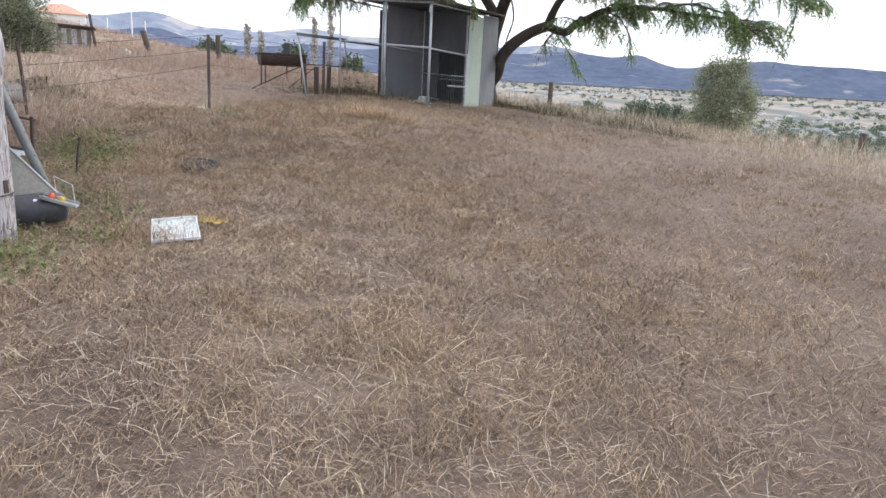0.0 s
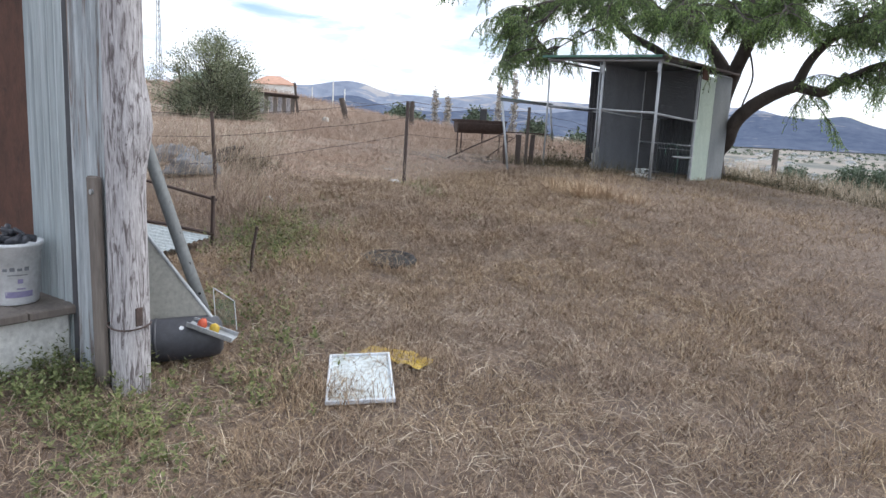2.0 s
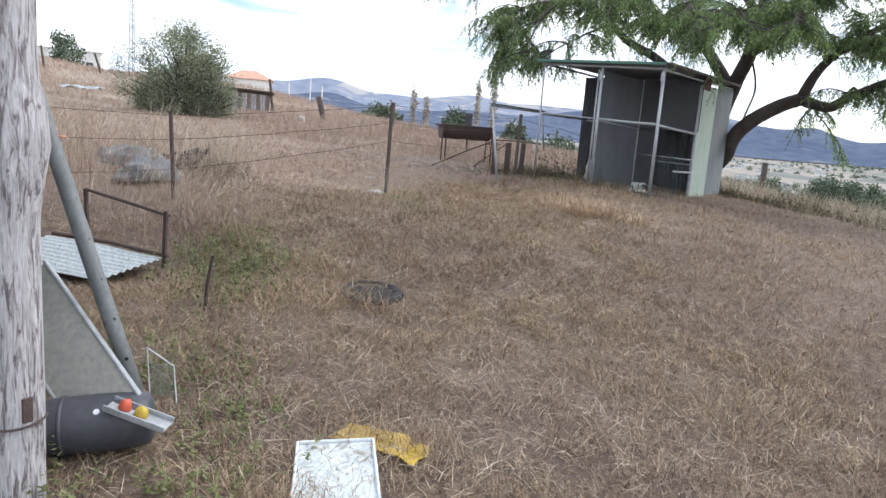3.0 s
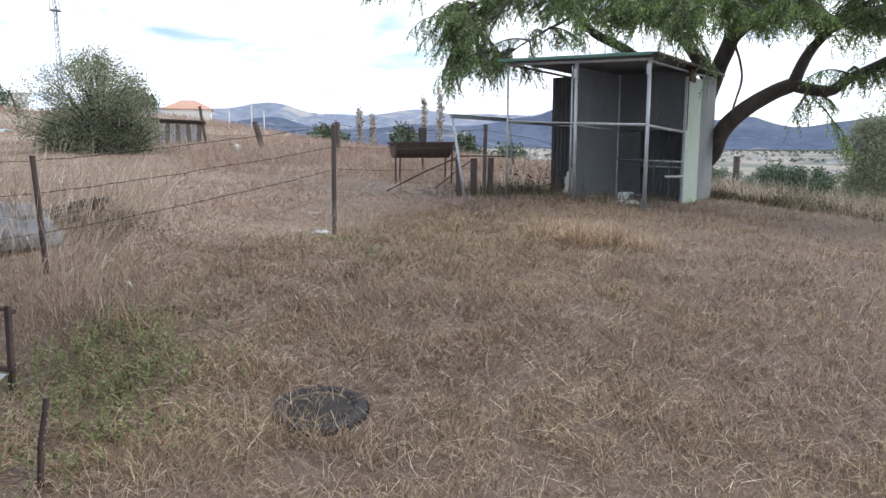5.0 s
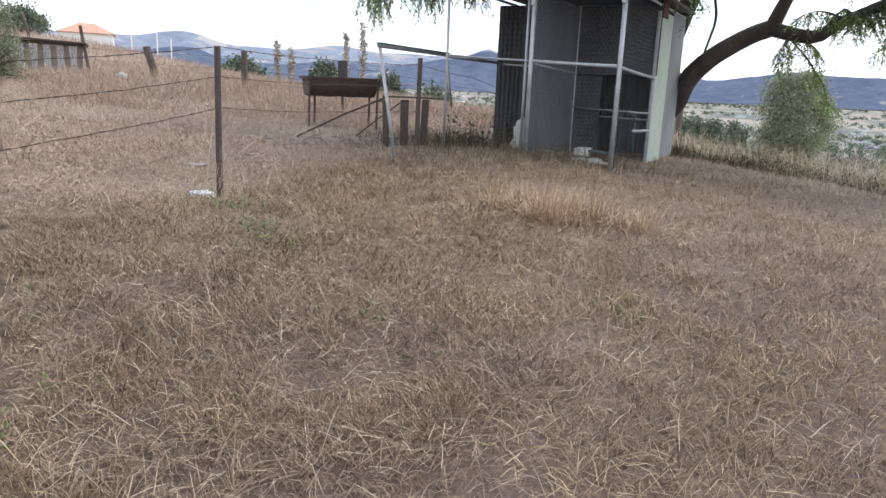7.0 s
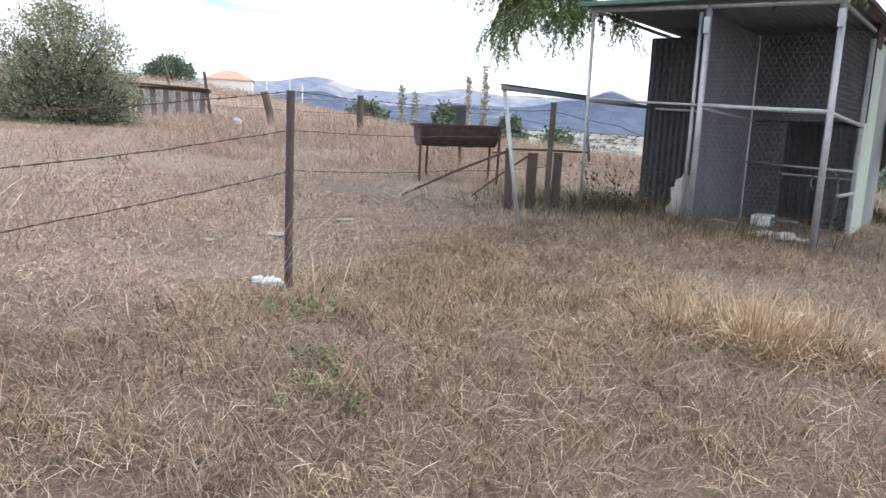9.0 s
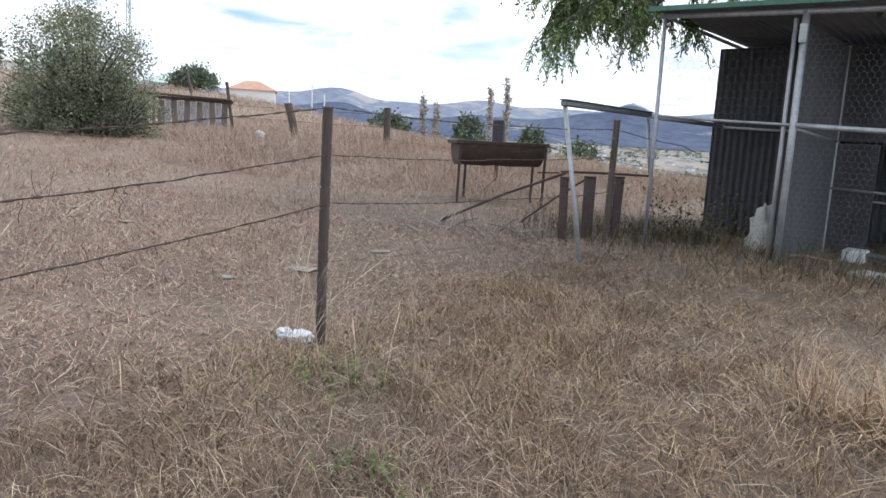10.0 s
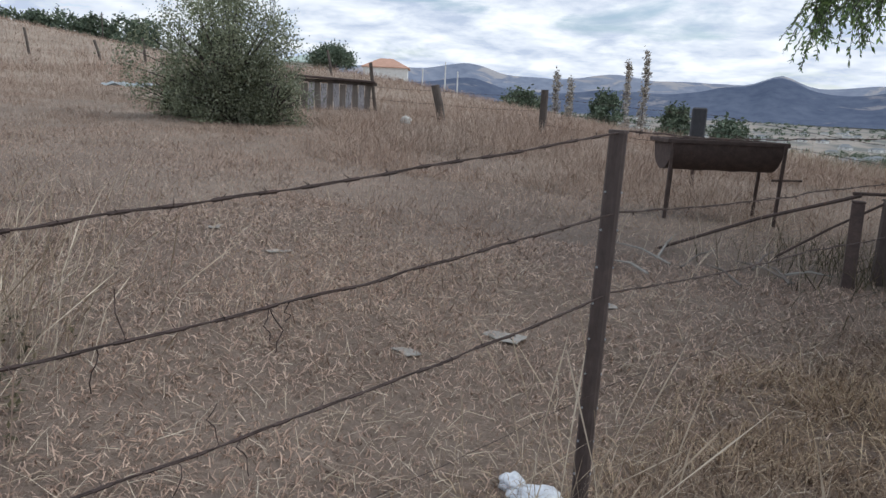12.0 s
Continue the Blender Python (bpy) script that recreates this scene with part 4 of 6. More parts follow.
part("sheet", Geo().box((0, 0, 0), (0.86, 0.33, 0.02), bev=0.006), M_CREAM, pan)
for y in (-0.16, 0.16):
    part("edge", Geo().box((0, y, -0.004), (0.88, 0.016, 0.034), bev=0.005), M_GALV, pan, "folded metal edge")
brl = thing("barrel", "dark grey plastic barrel lying in the weeds", "barrel", pose(-3.16, 5.68, -0.27, 0, 86, 32))
part("body", Geo().lathe([(0.0, -0.29), (0.08, -0.28), (0.115, -0.26), (0.127, -0.2), (0.13, 0.0), (0.127, 0.2), (0.115, 0.26), (0.08, 0.28), (0.0, 0.29)], 26), M_BLACK, brl, "", True)
part("rib", Geo().lathe([(0.128, -0.1), (0.136, -0.09), (0.128, -0.08)], 26), M_BLACK, brl, "", True)
tag = Geo().lathe([(0.0, 0.0), (0.014, 0.0), (0.012, 0.003), (0.0, 0.003)], 12, pose(-0.09, -0.092, 0.06, 0, -90, 46))
part("sticker", tag, M_BAG, brl, "small white sticker")
tray = thing("tray", "bent silver tray holding red and yellow fittings", "tray", pose(-2.9, 5.69, -0.19, 2, 16, 12))
part("dish", Geo().box((0, 0, 0), (0.28, 0.1, 0.012), bev=0.004), M_GALV, tray)
for y in (-0.05, 0.05):
    part("lip", Geo().box((0, y, 0.014), (0.28, 0.008, 0.026), bev=0.003), M_GALV, tray)
solo("fitting", crumpled((0.055, 0.05, 0.05), 4, 8, 0.2), M_RED, "small red plastic fitting on the tray", "fitting", m=tray.matrix_world @ pose(-0.07, 0.01, 0.004), smooth=True)
solo("fitting", crumpled((0.06, 0.05, 0.05), 7, 8, 0.2), M_YELLOW, "small yellow plastic fitting on the tray", "fitting", m=tray.matrix_world @ pose(0.01, 0.0, 0.004), smooth=True)
basket = thing("wire_basket", "small white wire-framed basket with green mesh", "basket", pose(-3.2, 6.16, -0.26, 0, 0, -5))
fr = Geo()
for x in (0, 0.17):
    fr.tube([(x, 0, -0.06), (x - 0.02, 0.0, 0.2 - 0.4 * x)], 0.003, 6)
fr.tube([(-0.02, 0, 0.2), (0.15, 0.0, 0.132)], 0.003, 6)
part("frame", fr, M_BAG, basket, "white wire frame")
part("mesh", netting(-0.0, 0.16, -0.04, 0.14, Matrix(), 0.016, 0.0012), M_SHADEGREEN, basket, "fine green mesh")
sheet = thing("iron_sheet", "loose pale corrugated iron sheet leaning on a low rusty frame", "sheet", pose(-5.07, 8.79, -0.4) @ Matrix.Scale(1.165, 4))
su, sv = Vector((-0.78, -0.17, 0.09)).normalized(), Vector((-0.02, -0.7, -0.05)).normalized()
sm = Matrix((sv, su.cross(sv), su)).transposed().to_4x4()
sm.translation = Vector((0.0, -0.02, 0.15))
part("sheet", Geo().corrugated(0.72, 0.95, sm, dent=0.02), M_CORR, sheet)
part("leg", Geo().box((0, 0.0, 0.2), (0.03, 0.03, 0.66), (0, 2, 0), 0.004), M_DKRUST, sheet)
part("leg", Geo().box((-0.92, 0.2, 0.26), (0.03, 0.03, 0.7), (0, -3, 0), 0.004), M_DKRUST, sheet)
part("rail", Geo().tube([(0.03, 0.02, 0.49), (-0.45, 0.12, 0.545), (-0.95, 0.22, 0.6)], 0.014, 8), M_DKRUST, sheet)
part("rail", Geo().tube([(0.02, 0.0, 0.165), (-0.45, -0.09, 0.235), (-0.92, -0.18, 0.27)], 0.015, 8), M_DKRUST, sheet)
part("rail", Geo().tube([(0.0, -0.71, 0.09), (-0.45, -0.8, 0.14), (-0.92, -0.88, 0.2)], 0.015, 8), M_DKRUST, sheet)
solo("wire_coil", Geo().tube([(-3.66 + 0.05 * math.cos(a) + 0.004 * k, 5.98 + 0.045 * math.sin(a), 1.0 + 0.02 * math.sin(a * 0.7)) for k, a in enumerate(i * 0.5 for i in range(16))], 0.006, 6),
     M_ORANGE, "short coil of orange-coated wire hung on the fence", "wire", smooth=True)
# enamel tray and yellow sheet in the grass
lid = thing("enamel_lid", "white enamelled metal lid lying in the grass", "lid", pose(-2.04, 5.9, hz(-2.04, 5.9) + 0.02, 3, 3, -66))
part("pan", Geo().box((0, 0, 0), (0.66, 0.36, 0.012), bev=0.004), M_CHIPPED, lid)
for c, s in (((0, 0.182, 0.009), (0.68, 0.014, 0.026)), ((0, -0.182, 0.009), (0.68, 0.014, 0.026)), ((0.335, 0, 0.009), (0.014, 0.36, 0.026)), ((-0.335, 0, 0.009), (0.014, 0.36, 0.026))):
    part("rim", Geo().box(c, s, bev=0.005), M_BAG, lid, "raised white rim")


def crumpled_sheet(w, d, seed, lift=0.05, n=16):
    """A thin folded plastic sheet lying on the ground."""
    vs, fs = [], []
    for s in (0.0, 0.004):
        for j in range(n + 1):
            for i in range(n + 1):
                x, y = w * (i / n - 0.5), d * (j / n - 0.5)
                x += 0.05 * noise.noise((y * 6, seed, 0))
                y += 0.06 * noise.noise((x * 6, seed, 3))
                vs.append((x, y, 0.02 + s + lift * abs(noise.noise((x * 5, y * 5, seed))) + 0.5 * lift * abs(noise.noise((x * 13, y * 13, seed)))))
    m = (n + 1) ** 2
    for j in range(n):
        for i in range(n):
            a = j * (n + 1) + i
            fs += [(m + a, m + a + 1, m + a + n + 2, m + a + n + 1), (a + n + 1, a + n + 2, a + 1, a)]
    return Geo().add(vs, fs)


solo("plastic_sheet", crumpled_sheet(0.5, 0.2, 2.0, 0.045), M_YELLOW, "crumpled yellow plastic sheet in the grass", "plastic sheet", m=pose(-1.98, 6.33, hz(-1.98, 6.33) - 0.015, 0, 0, -14))
# half-buried tyre
ty = thing("tyre", "old black tyre half buried in the turf", "tyre", pose(-2.92, 8.6, hz(-2.92, 8.6) - 0.028, 6.0, 2, 0))
prof = [(0.175 + 0.1 * (0.5 - 0.5 * math.cos(a)) ** 0.8, 0.05 * math.sin(a)) for a in (2 * math.pi * k / 16 for k in range(17))]
part("casing", Geo().lathe(prof, 40), M_TYRE, ty, "", True)
part("fill_disc", Geo().lathe([(0.0, 0.046), (0.1, 0.045), (0.17, 0.036), (0.2, 0.02), (0.21, -0.05)], 24), M_NEARBLACK, ty, "black disc filling the inside")
tread = Geo()
for k in range(44):
    a = 2 * math.pi * k / 44
    tread.box((0.27 * math.cos(a), 0.27 * math.sin(a), 0.0), (0.014, 0.024, 0.06), (0, 0, math.degrees(a)), 0.003)
part("tread", tread, M_TYRE, ty, "worn tread blocks")
# plastic bag, sticks and scraps
bag = solo("plastic_bag", crumpled((0.2, 0.14, 0.06), 11.0, 14, 0.45), M_BAG, "crumpled white plastic bag at the fence post", "bag", m=pose(-4.62, 13.2, hz(-4.62, 13.2), 0, 0, 20), smooth=True)
bag = solo("plastic_bag", crumpled((0.11, 0.1, 0.045), 14.0, 14, 0.4), M_BAG, "small puffed end of a white plastic bag", "bag", m=pose(-4.73, 13.26, hz(-4.73, 13.26), 0, 0, 60), smooth=True)
solo("stick", Geo().tube([(-5.31, 10.29, 0.07), (-5.2, 10.2, 0.09), (-5.09, 10.1, 0.05)], [0.009, 0.012, 0.008], 8), M_RAGS, "pale bleached stick lying in the turf", "stick", smooth=True)
for k, (x, y, w) in enumerate(((-5.25, 14.48, 0.27), (-4.87, 15.2, 0.2), (-7.1, 14.8, 0.22), (-7.85, 14.95, 0.18), (-5.6, 14.0, 0.16))):
    solo("paper_scrap", crumpled_sheet(w * 0.8, w * 0.5, 20 + k, 0.02, 8), M_PAPER, "flattened pale paper scrap in the turf", "paper", "paper scraps", m=pose(x, y, hz(x, y) - 0.022, 0, 0, 40 * k))
br = Geo()
rb = random.Random(3)
for k in range(9):
    p = Vector((-4.3 + rb.uniform(-0.5, 0.5), 16.2 + rb.uniform(-0.3, 0.4), hz(-4.3, 16.2) + 0.04))
    a = rb.uniform(0, 3.14)
    q = p + Vector((math.cos(a), math.sin(a), rb.uniform(0, 0.3))) * rb.uniform(0.25, 0.6)
    br = Geo().tube([p, p.lerp(q, 0.5) + Vector((0, 0, 0.03)), q], [0.011, 0.009, 0.004], 6)
    solo("stick", br, M_PAPER if k % 2 else M_BOARD, "dry fallen stick lying near the trough", "stick", "fallen sticks")
# dark beams and grey sheet in the paddock grass
for k, (x, y, z, l, a) in enumerate(((-7.3, 12.2, 0.03, 0.9, 48), (-7.5, 12.42, 0.06, 0.8, 34), (-7.05, 11.95, 0.02, 0.6, 62), (-7.25, 12.4, 0.1, 0.7, 12))):
    solo("beam", Geo().box((0, 0, 0), (l, 0.1, 0.08), (0, -9 - 5 * (k % 2), 0), 0.012), M_CHAR, "charred dark beam lying in long grass", "beam", "charred beams", m=pose(x - 0.08, y - 0.05, hz(x, y) + z + 0.015, 4, 0, a))
solo("tarpaulin", crumpled((1.0, 0.6, 0.3), 5.0, 14, 0.5), M_GREY, "grey tarpaulin heaped in long grass", "tarpaulin", m=pose(-7.75, 11.7, hz(-7.75, 11.7) - 0.1, 0, 0, 30), smooth=True)
solo("tarpaulin", crumpled((0.85, 0.5, 0.26), 9.0, 14, 0.5), M_GREY, "weathered grey tarpaulin end in long grass", "tarpaulin", m=pose(-6.85, 10.9, hz(-6.85, 10.9), 0, 0, 70), smooth=True)

# ---- trees ----


def leaf_mesh(name, pos, dirs, size, aspect, material, parent, label=""):
    """One mesh of many small pointed leaves: places, directions, lengths."""
    n = len(pos)
    r = rng_t.normal(0, 1, (n, 3))
    side = np.cross(dirs, r)
    side /= np.linalg.norm(side, axis=1)[:, None] + 1e-9
    l = size[:, None]
    v = np.stack((pos, pos + dirs * l * 0.45 + side * l * aspect, pos + dirs * l, pos + dirs * l * 0.45 - side * l * aspect), 1).reshape(-1, 3)
    ob = quick_mesh(name, v, np.arange(4 * n), np.full(n, 4), material)
    ob.parent = parent
    if label:
        tagged(ob, label)
    return ob


rng_t = np.random.default_rng(21)
TB = Vector((0.82, 19.75, hz(0.82, 19.75)))
fig = thing("tree", "spreading feathery-leaved tree with forked grey limbs behind the shed", "tree", Matrix.Translation(TB))


def smooth_path(pts, n=5):
    """A rounded path through the points."""
    pts = [Vector(p) for p in pts]
    out = []
    for i in range(len(pts) - 1):
        p0, p1, p2, p3 = pts[max(i - 1, 0)], pts[i], pts[i + 1], pts[min(i + 2, len(pts) - 1)]
        for k in range(n):
            t = k / n
            out.append(0.5 * ((2 * p1) + (p2 - p0) * t + (2 * p0 - 5 * p1 + 4 * p2 - p3) * t * t + (3 * p1 - p0 - 3 * p2 + p3) * t ** 3))
    return out + [pts[-1]]


def limb(pts, r0, r1, name="limb"):
    path = [p - TB for p in smooth_path(pts)]
    n = len(path)
    path = [p + Vector((noise.noise(p * 1.7), noise.noise(p * 1.7 + Vector((7, 0, 0))), noise.noise(p * 1.7 + Vector((0, 7, 0))))) * 0.04 for p in path]
    r0, r1 = r0 * 0.95, r1 * 0.95
    part(name, Geo().tube(path, [r0 + (r1 - r0) * (i / (n - 1)) ** 0.8 for i in range(n)], 10), M_BARK, fig, "", True)
    return path


limbs = []
part("trunk", Geo().tube([(0, 0, -0.3), (-0.02, 0, 0.0), (-0.06, -0.05, 0.45), (-0.06, -0.12, 0.95)], [0.4, 0.31, 0.26, 0.24], 14), M_BARK, fig, "", True)
base = TB + Vector((-0.06, -0.12, 0.85))
fork = (2.18, 18.66, 2.32)
# the low limb and its two arms
limb([TB + Vector((-0.02, -0.05, 0.5)), (1.0, 19.3, 1.12), (1.17, 18.85, 1.68), (1.62, 18.65, 2.07), fork], 0.19, 0.135)
limbs.append(limb([fork, (2.55, 18.0, 2.15), (2.8, 17.7, 2.38), (3.28, 17.3, 2.6), (3.8, 17.0, 2.7), (4.5, 16.8, 2.66), (5.4, 16.6, 2.55), (6.5, 16.5, 2.42)], 0.12, 0.025))
limbs.append(limb([fork, (2.35, 18.6, 2.76), (2.6, 18.5, 3.15), (2.88, 18.3, 3.42), (3.4, 18.0, 3.75), (4.4, 17.5, 4.2), (5.4, 17.2, 4.2)], 0.125, 0.025))
# the upright stem and its arms
limb([base, (0.86, 19.5, 2.0), (1.0, 19.3, 2.6), (1.16, 19.0, 3.2), (1.22, 18.8, 3.9)], 0.2, 0.14)
limbs.append(limb([(1.22, 18.8, 3.8), (1.35, 18.9, 4.6), (1.8, 19.2, 5.5), (2.3, 19.4, 6.3)], 0.14, 0.03))
limbs.append(limb([(1.15, 18.8, 3.15), (1.5, 18.6, 3.5), (1.75, 18.3, 3.85), (2.3, 17.8, 4.4), (2.9, 17.2, 4.6)], 0.11, 0.025))
limbs.append(limb([(0.94, 19.4, 2.4), (0.66, 19.3, 2.9), (0.25, 19.2, 3.34), (-0.28, 19.15, 3.66), (-0.85, 19.0, 3.98), (-1.6, 18.7, 4.6)], 0.17, 0.04))
limbs.append(limb([(0.88, 19.5, 2.1), (0.2, 19.55, 2.55), (-0.57, 19.2, 2.97), (-1.3, 18.8, 3.34), (-1.75, 18.4, 3.68), (-2.1, 18.2, 3.88), (-3.0, 17.95, 3.9), (-3.8, 17.9, 3.55)], 0.14, 0.025))
limbs.append(limb([(-1.72, 18.5, 3.6), (-2.22, 18.0, 3.25), (-2.76, 17.5, 2.85)], 0.035, 0.01))
limbs.append(limb([(-1.6, 18.6, 3.55), (-2.5, 18.6, 4.25), (-3.8, 18.4, 4.5), (-4.7, 18.3, 4.2)], 0.06, 0.015))
limbs.append(limb([(-2.1, 18.2, 3.88), (-2.5, 17.6, 3.9), (-2.9, 17.2, 3.5), (-3.2, 17.0, 3.1)], 0.045, 0.012))
limbs.append(limb([(-0.28, 19.15, 3.66), (-0.25, 18.0, 3.95), (-0.15, 16.9, 3.6), (-0.05, 16.1, 3.15)], 0.07, 0.015))
limbs.append(limb([(0.25, 19.2, 3.34), (0.5, 18.2, 3.75), (0.7, 17.3, 3.7), (0.75, 16.6, 3.35)], 0.06, 0.015))
limbs.append(limb([(-0.85, 19.0, 3.98), (-1.1, 17.9, 4.2), (-1.4, 16.9, 3.95), (-1.6, 16.2, 3.5)], 0.06, 0.015))
limbs.append(limb([(1.22, 18.8, 3.85), (0.5, 18.9, 4.8), (-0.4, 18.8, 5.6), (-1.2, 18.4, 5.9)], 0.11, 0.03))
limbs.append(limb([(-0.85, 19.0, 3.98), (-1.9, 19.2, 4.9), (-2.9, 19.0, 5.2), (-3.6, 18.7, 4.9)], 0.08, 0.02))
limbs.append(limb([(1.3, 18.85, 4.4), (2.4, 18.4, 5.0), (3.6, 17.9, 5.3), (4.8, 17.4, 5.0)], 0.09, 0.02))
limbs.append(limb([(2.6, 18.5, 3.15), (2.9, 17.8, 3.3), (3.3, 17.0, 3.3), (3.7, 16.3, 3.05)], 0.055, 0.012))
limbs.append(limb([(4.4, 17.5, 4.2), (5.3, 16.9, 3.7), (6.3, 16.5, 3.3), (7.2, 16.2, 2.9)], 0.05, 0.012))
limbs.append(limb([(4.5, 16.8, 2.66), (5.0, 16.3, 2.75), (5.7, 15.9, 2.5), (6.3, 15.6, 2.1)], 0.04, 0.01))
limbs.append(limb([(2.25, 18.5, 2.3), (2.35, 18.3, 2.12), (2.5, 18.1, 1.9)], 0.022, 0.008))
limbs.append(limb([(3.3, 17.3, 2.6), (3.6, 17.1, 2.5), (3.8, 17.0, 2.25)], 0.03, 0.01))
limbs.append(limb([(1.5, 18.6, 3.5), (1.5, 17.8, 3.9), (1.5, 17.0, 3.7), (1.5, 16.4, 3.4)], 0.05, 0.012))
limbs.append(limb([(-3.0, 17.95, 3.9), (-3.5, 17.8, 3.65), (-3.75, 17.7, 3.25), (-3.8, 17.6, 2.85)], 0.02, 0.008))
limbs.append(limb([(-2.9, 17.2, 3.5), (-3.05, 17.0, 3.05), (-2.95, 16.9, 2.65)], 0.02, 0.008))
# a dead hanging stem beside the trunk
limb([(1.2, 18.75, 3.0), (1.3, 18.6, 2.5), (1.22, 18.5, 2.1), (1.12, 18.45, 1.8)], 0.024, 0.018, "hanging_stem")
P_, D_, S_ = [], [], []
twigs = Geo()
rt = random.Random(12)
for number, path in enumerate(limbs):
    n = len(path)
    for s in range({0: 36, 1: 52, 2: 34, 3: 44, 6: 8, 7: 9, 8: 7, 13: 16, 14: 40, 15: 34, 17: 16, 18: 3, 19: 2, 21: 18, 22: 8}.get(number, 32)):
        i = rt.randrange(int(n * (0.55 if number in (4, 5) else 0.3)), n)
        p = path[i].copy()
        along = (path[min(i + 1, n - 1)] - path[max(i - 1, 0)]).normalized()
        d = (along * 0.7 + Vector((rt.uniform(-1, 1), rt.uniform(-1, 1), rt.uniform(-0.25, 0.75)))).normalized()
        L = rt.uniform(0.35, 0.95)
        sub = [p]
        for k in range(7):
            d = (d + Vector((rt.uniform(-0.2, 0.2), rt.uniform(-0.2, 0.2), -0.06 - 0.03 * k))).normalized()
            sub.append(sub[-1] + d * L / 7)
        twigs.tube(sub, [0.02 - 0.0022 * k for k in range(8)], 4, False)
        for k in range(2, 8):
            for q in range(rt.choice((4, 4, 5))):
                a = sub[k].lerp(sub[k - 1], rt.random())
                e = (d + Vector((rt.uniform(-1.2, 1.2), rt.uniform(-1.2, 1.2), rt.uniform(-0.7, 0.45)))).normalized()
                ln = rt.uniform(0.22, 0.48)
                end = [a]
                for w in range(3):
                    e = (e + Vector((0, 0, -0.28))).normalized()
                    end.append(end[-1] + e * ln / 3)
                twigs.tube(end, 0.0025, 3, False)
                for w in range(20):
                    t = w / 20 * 2.99
                    j = int(t)
                    c = end[j].lerp(end[j + 1], t - j)
                    o = Vector((rt.uniform(-1, 1), rt.uniform(-1, 1), rt.uniform(-0.9, 0.3))).normalized()
                    P_.append(tuple(c)), D_.append(tuple((o + e * 0.6).normalized())), S_.append(rt.uniform(0.035, 0.065))
tagged(part("twig_spray", twigs, M_BARK, fig, "fine drooping twigs"), kind="stuff")
leaf_mesh("crown", np.array(P_), np.array(D_), np.array(S_), 0.17, M_LEAF, fig, "fine feathery green leaves in drooping sprays")


def clump_tree(name, label, x, y, h, w, material, leaves, leaf, trunk=0.25, shape="round", group="", lean=0.0):
    """A tree of a tapered trunk, forked limbs and leaves held in uneven clumps."""
    z = hz(x, y)
    ob = thing(name, label, "bush" if name == "bush" else "tree", pose(x, y, z), group)
    r = random.Random(int(abs(x * 31 + y * 17)))
    t0 = h * trunk
    tr = Geo()
    tr.tube([(0, 0, -0.2), (0, 0, t0 * 0.6), (lean * h * 0.2, 0, h * 0.75)], [w * 0.05 + 0.03, w * 0.04 + 0.02, 0.015], 8)
    part("trunk", tr, M_BARK, ob, "", True)
    branch = Geo()
    cs = []
    m = 150 if shape == "bush" else 48 if leaves > 4000 else 18
    for k in range(m):
        f = (k + r.random()) / m
        a = k * 2.4 + r.uniform(-0.5, 0.5)
        if shape == "umbrella":
            rad, zz = w * 0.5 * math.sqrt(f) * 0.95, h * (0.68 + 0.24 * (1 - f)) + r.uniform(-0.05, 0.05) * h
        elif shape == "column":
            zz = h * (0.12 + 0.86 * f)
            rad = w * 0.42 * (1 - 0.75 * f) * r.uniform(0.2, 1)
        elif shape == "bush":
            zz = h * (0.06 + 0.86 * f)
            rad = w * 0.47 * (0.5 + 0.5 * min(1.0, f / 0.4)) * math.sqrt(max(0.02, 1 - f ** 4)) * math.sqrt(r.uniform(0.05, 1)) * (1 + 0.3 * math.sin(3 * a + 5 * f)) * r.uniform(0.75, 1.2)
        else:
            zz = h * (trunk + (1 - trunk) * (0.05 + 0.85 * f))
            rad = w * 0.42 * math.sin(math.pi * (0.12 + 0.8 * f)) ** 0.7 * math.sqrt(r.uniform(0.15, 1))
        c = Vector((rad * math.cos(a) + lean * zz * 0.3, rad * math.sin(a), zz))
        cs.append(c)
        b0 = Vector((0, 0, max(0.03 * h, zz * (0.25 if shape == "bush" else 0.55))))
        branch.tube([b0, b0.lerp(c, 0.55) + Vector((0, 0, 0.03 * h)), c], [0.006 * w + 0.008, 0.0035 * w + 0.004, 0.003], 5, False)
    tagged(part("branchwork", branch, M_BARK, ob), kind="stuff")
    c = np.array([tuple(q) for q in cs])
    odds = np.linspace(1.25, 0.45, len(c)) if shape == "bush" else np.ones(len(c))
    pick = rng_t.choice(len(c), leaves, p=odds / odds.sum())
    sp = w * {"bush": 0.052, "column": 0.09, "umbrella": 0.1}.get(shape, 0.085)
    pos = c[pick] + rng_t.normal(0, 1, (leaves, 3)) * np.array((sp, sp, sp * (0.8 if shape == "umbrella" else 1.0 if shape != "column" else 2.2)))
    pos[:, 2] = np.maximum(pos[:, 2], 0.03)
    d = rng_t.normal(0, 1, (leaves, 3)) + np.array((0, 0, -0.3 if shape == "round" else 0.3))
    d /= np.linalg.norm(d, axis=1)[:, None]
    leaf_mesh("crown", pos, d, leaf * rng_t.uniform(0.5, 1.4, leaves), 0.3, material, ob)
    return ob


def way(az, dist, eye=(-3.8, 10.7)):
    return eye[0] + dist * math.sin(radians(az)), eye[1] + dist * math.cos(radians(az))


def tall_to(x, y, el, dist, eye_z=1.44):
    """The height above the ground that reaches the elevation el from the eye."""
    return max(0.8, eye_z + dist * math.tan(radians(el + 0.6)) - hz(x, y))


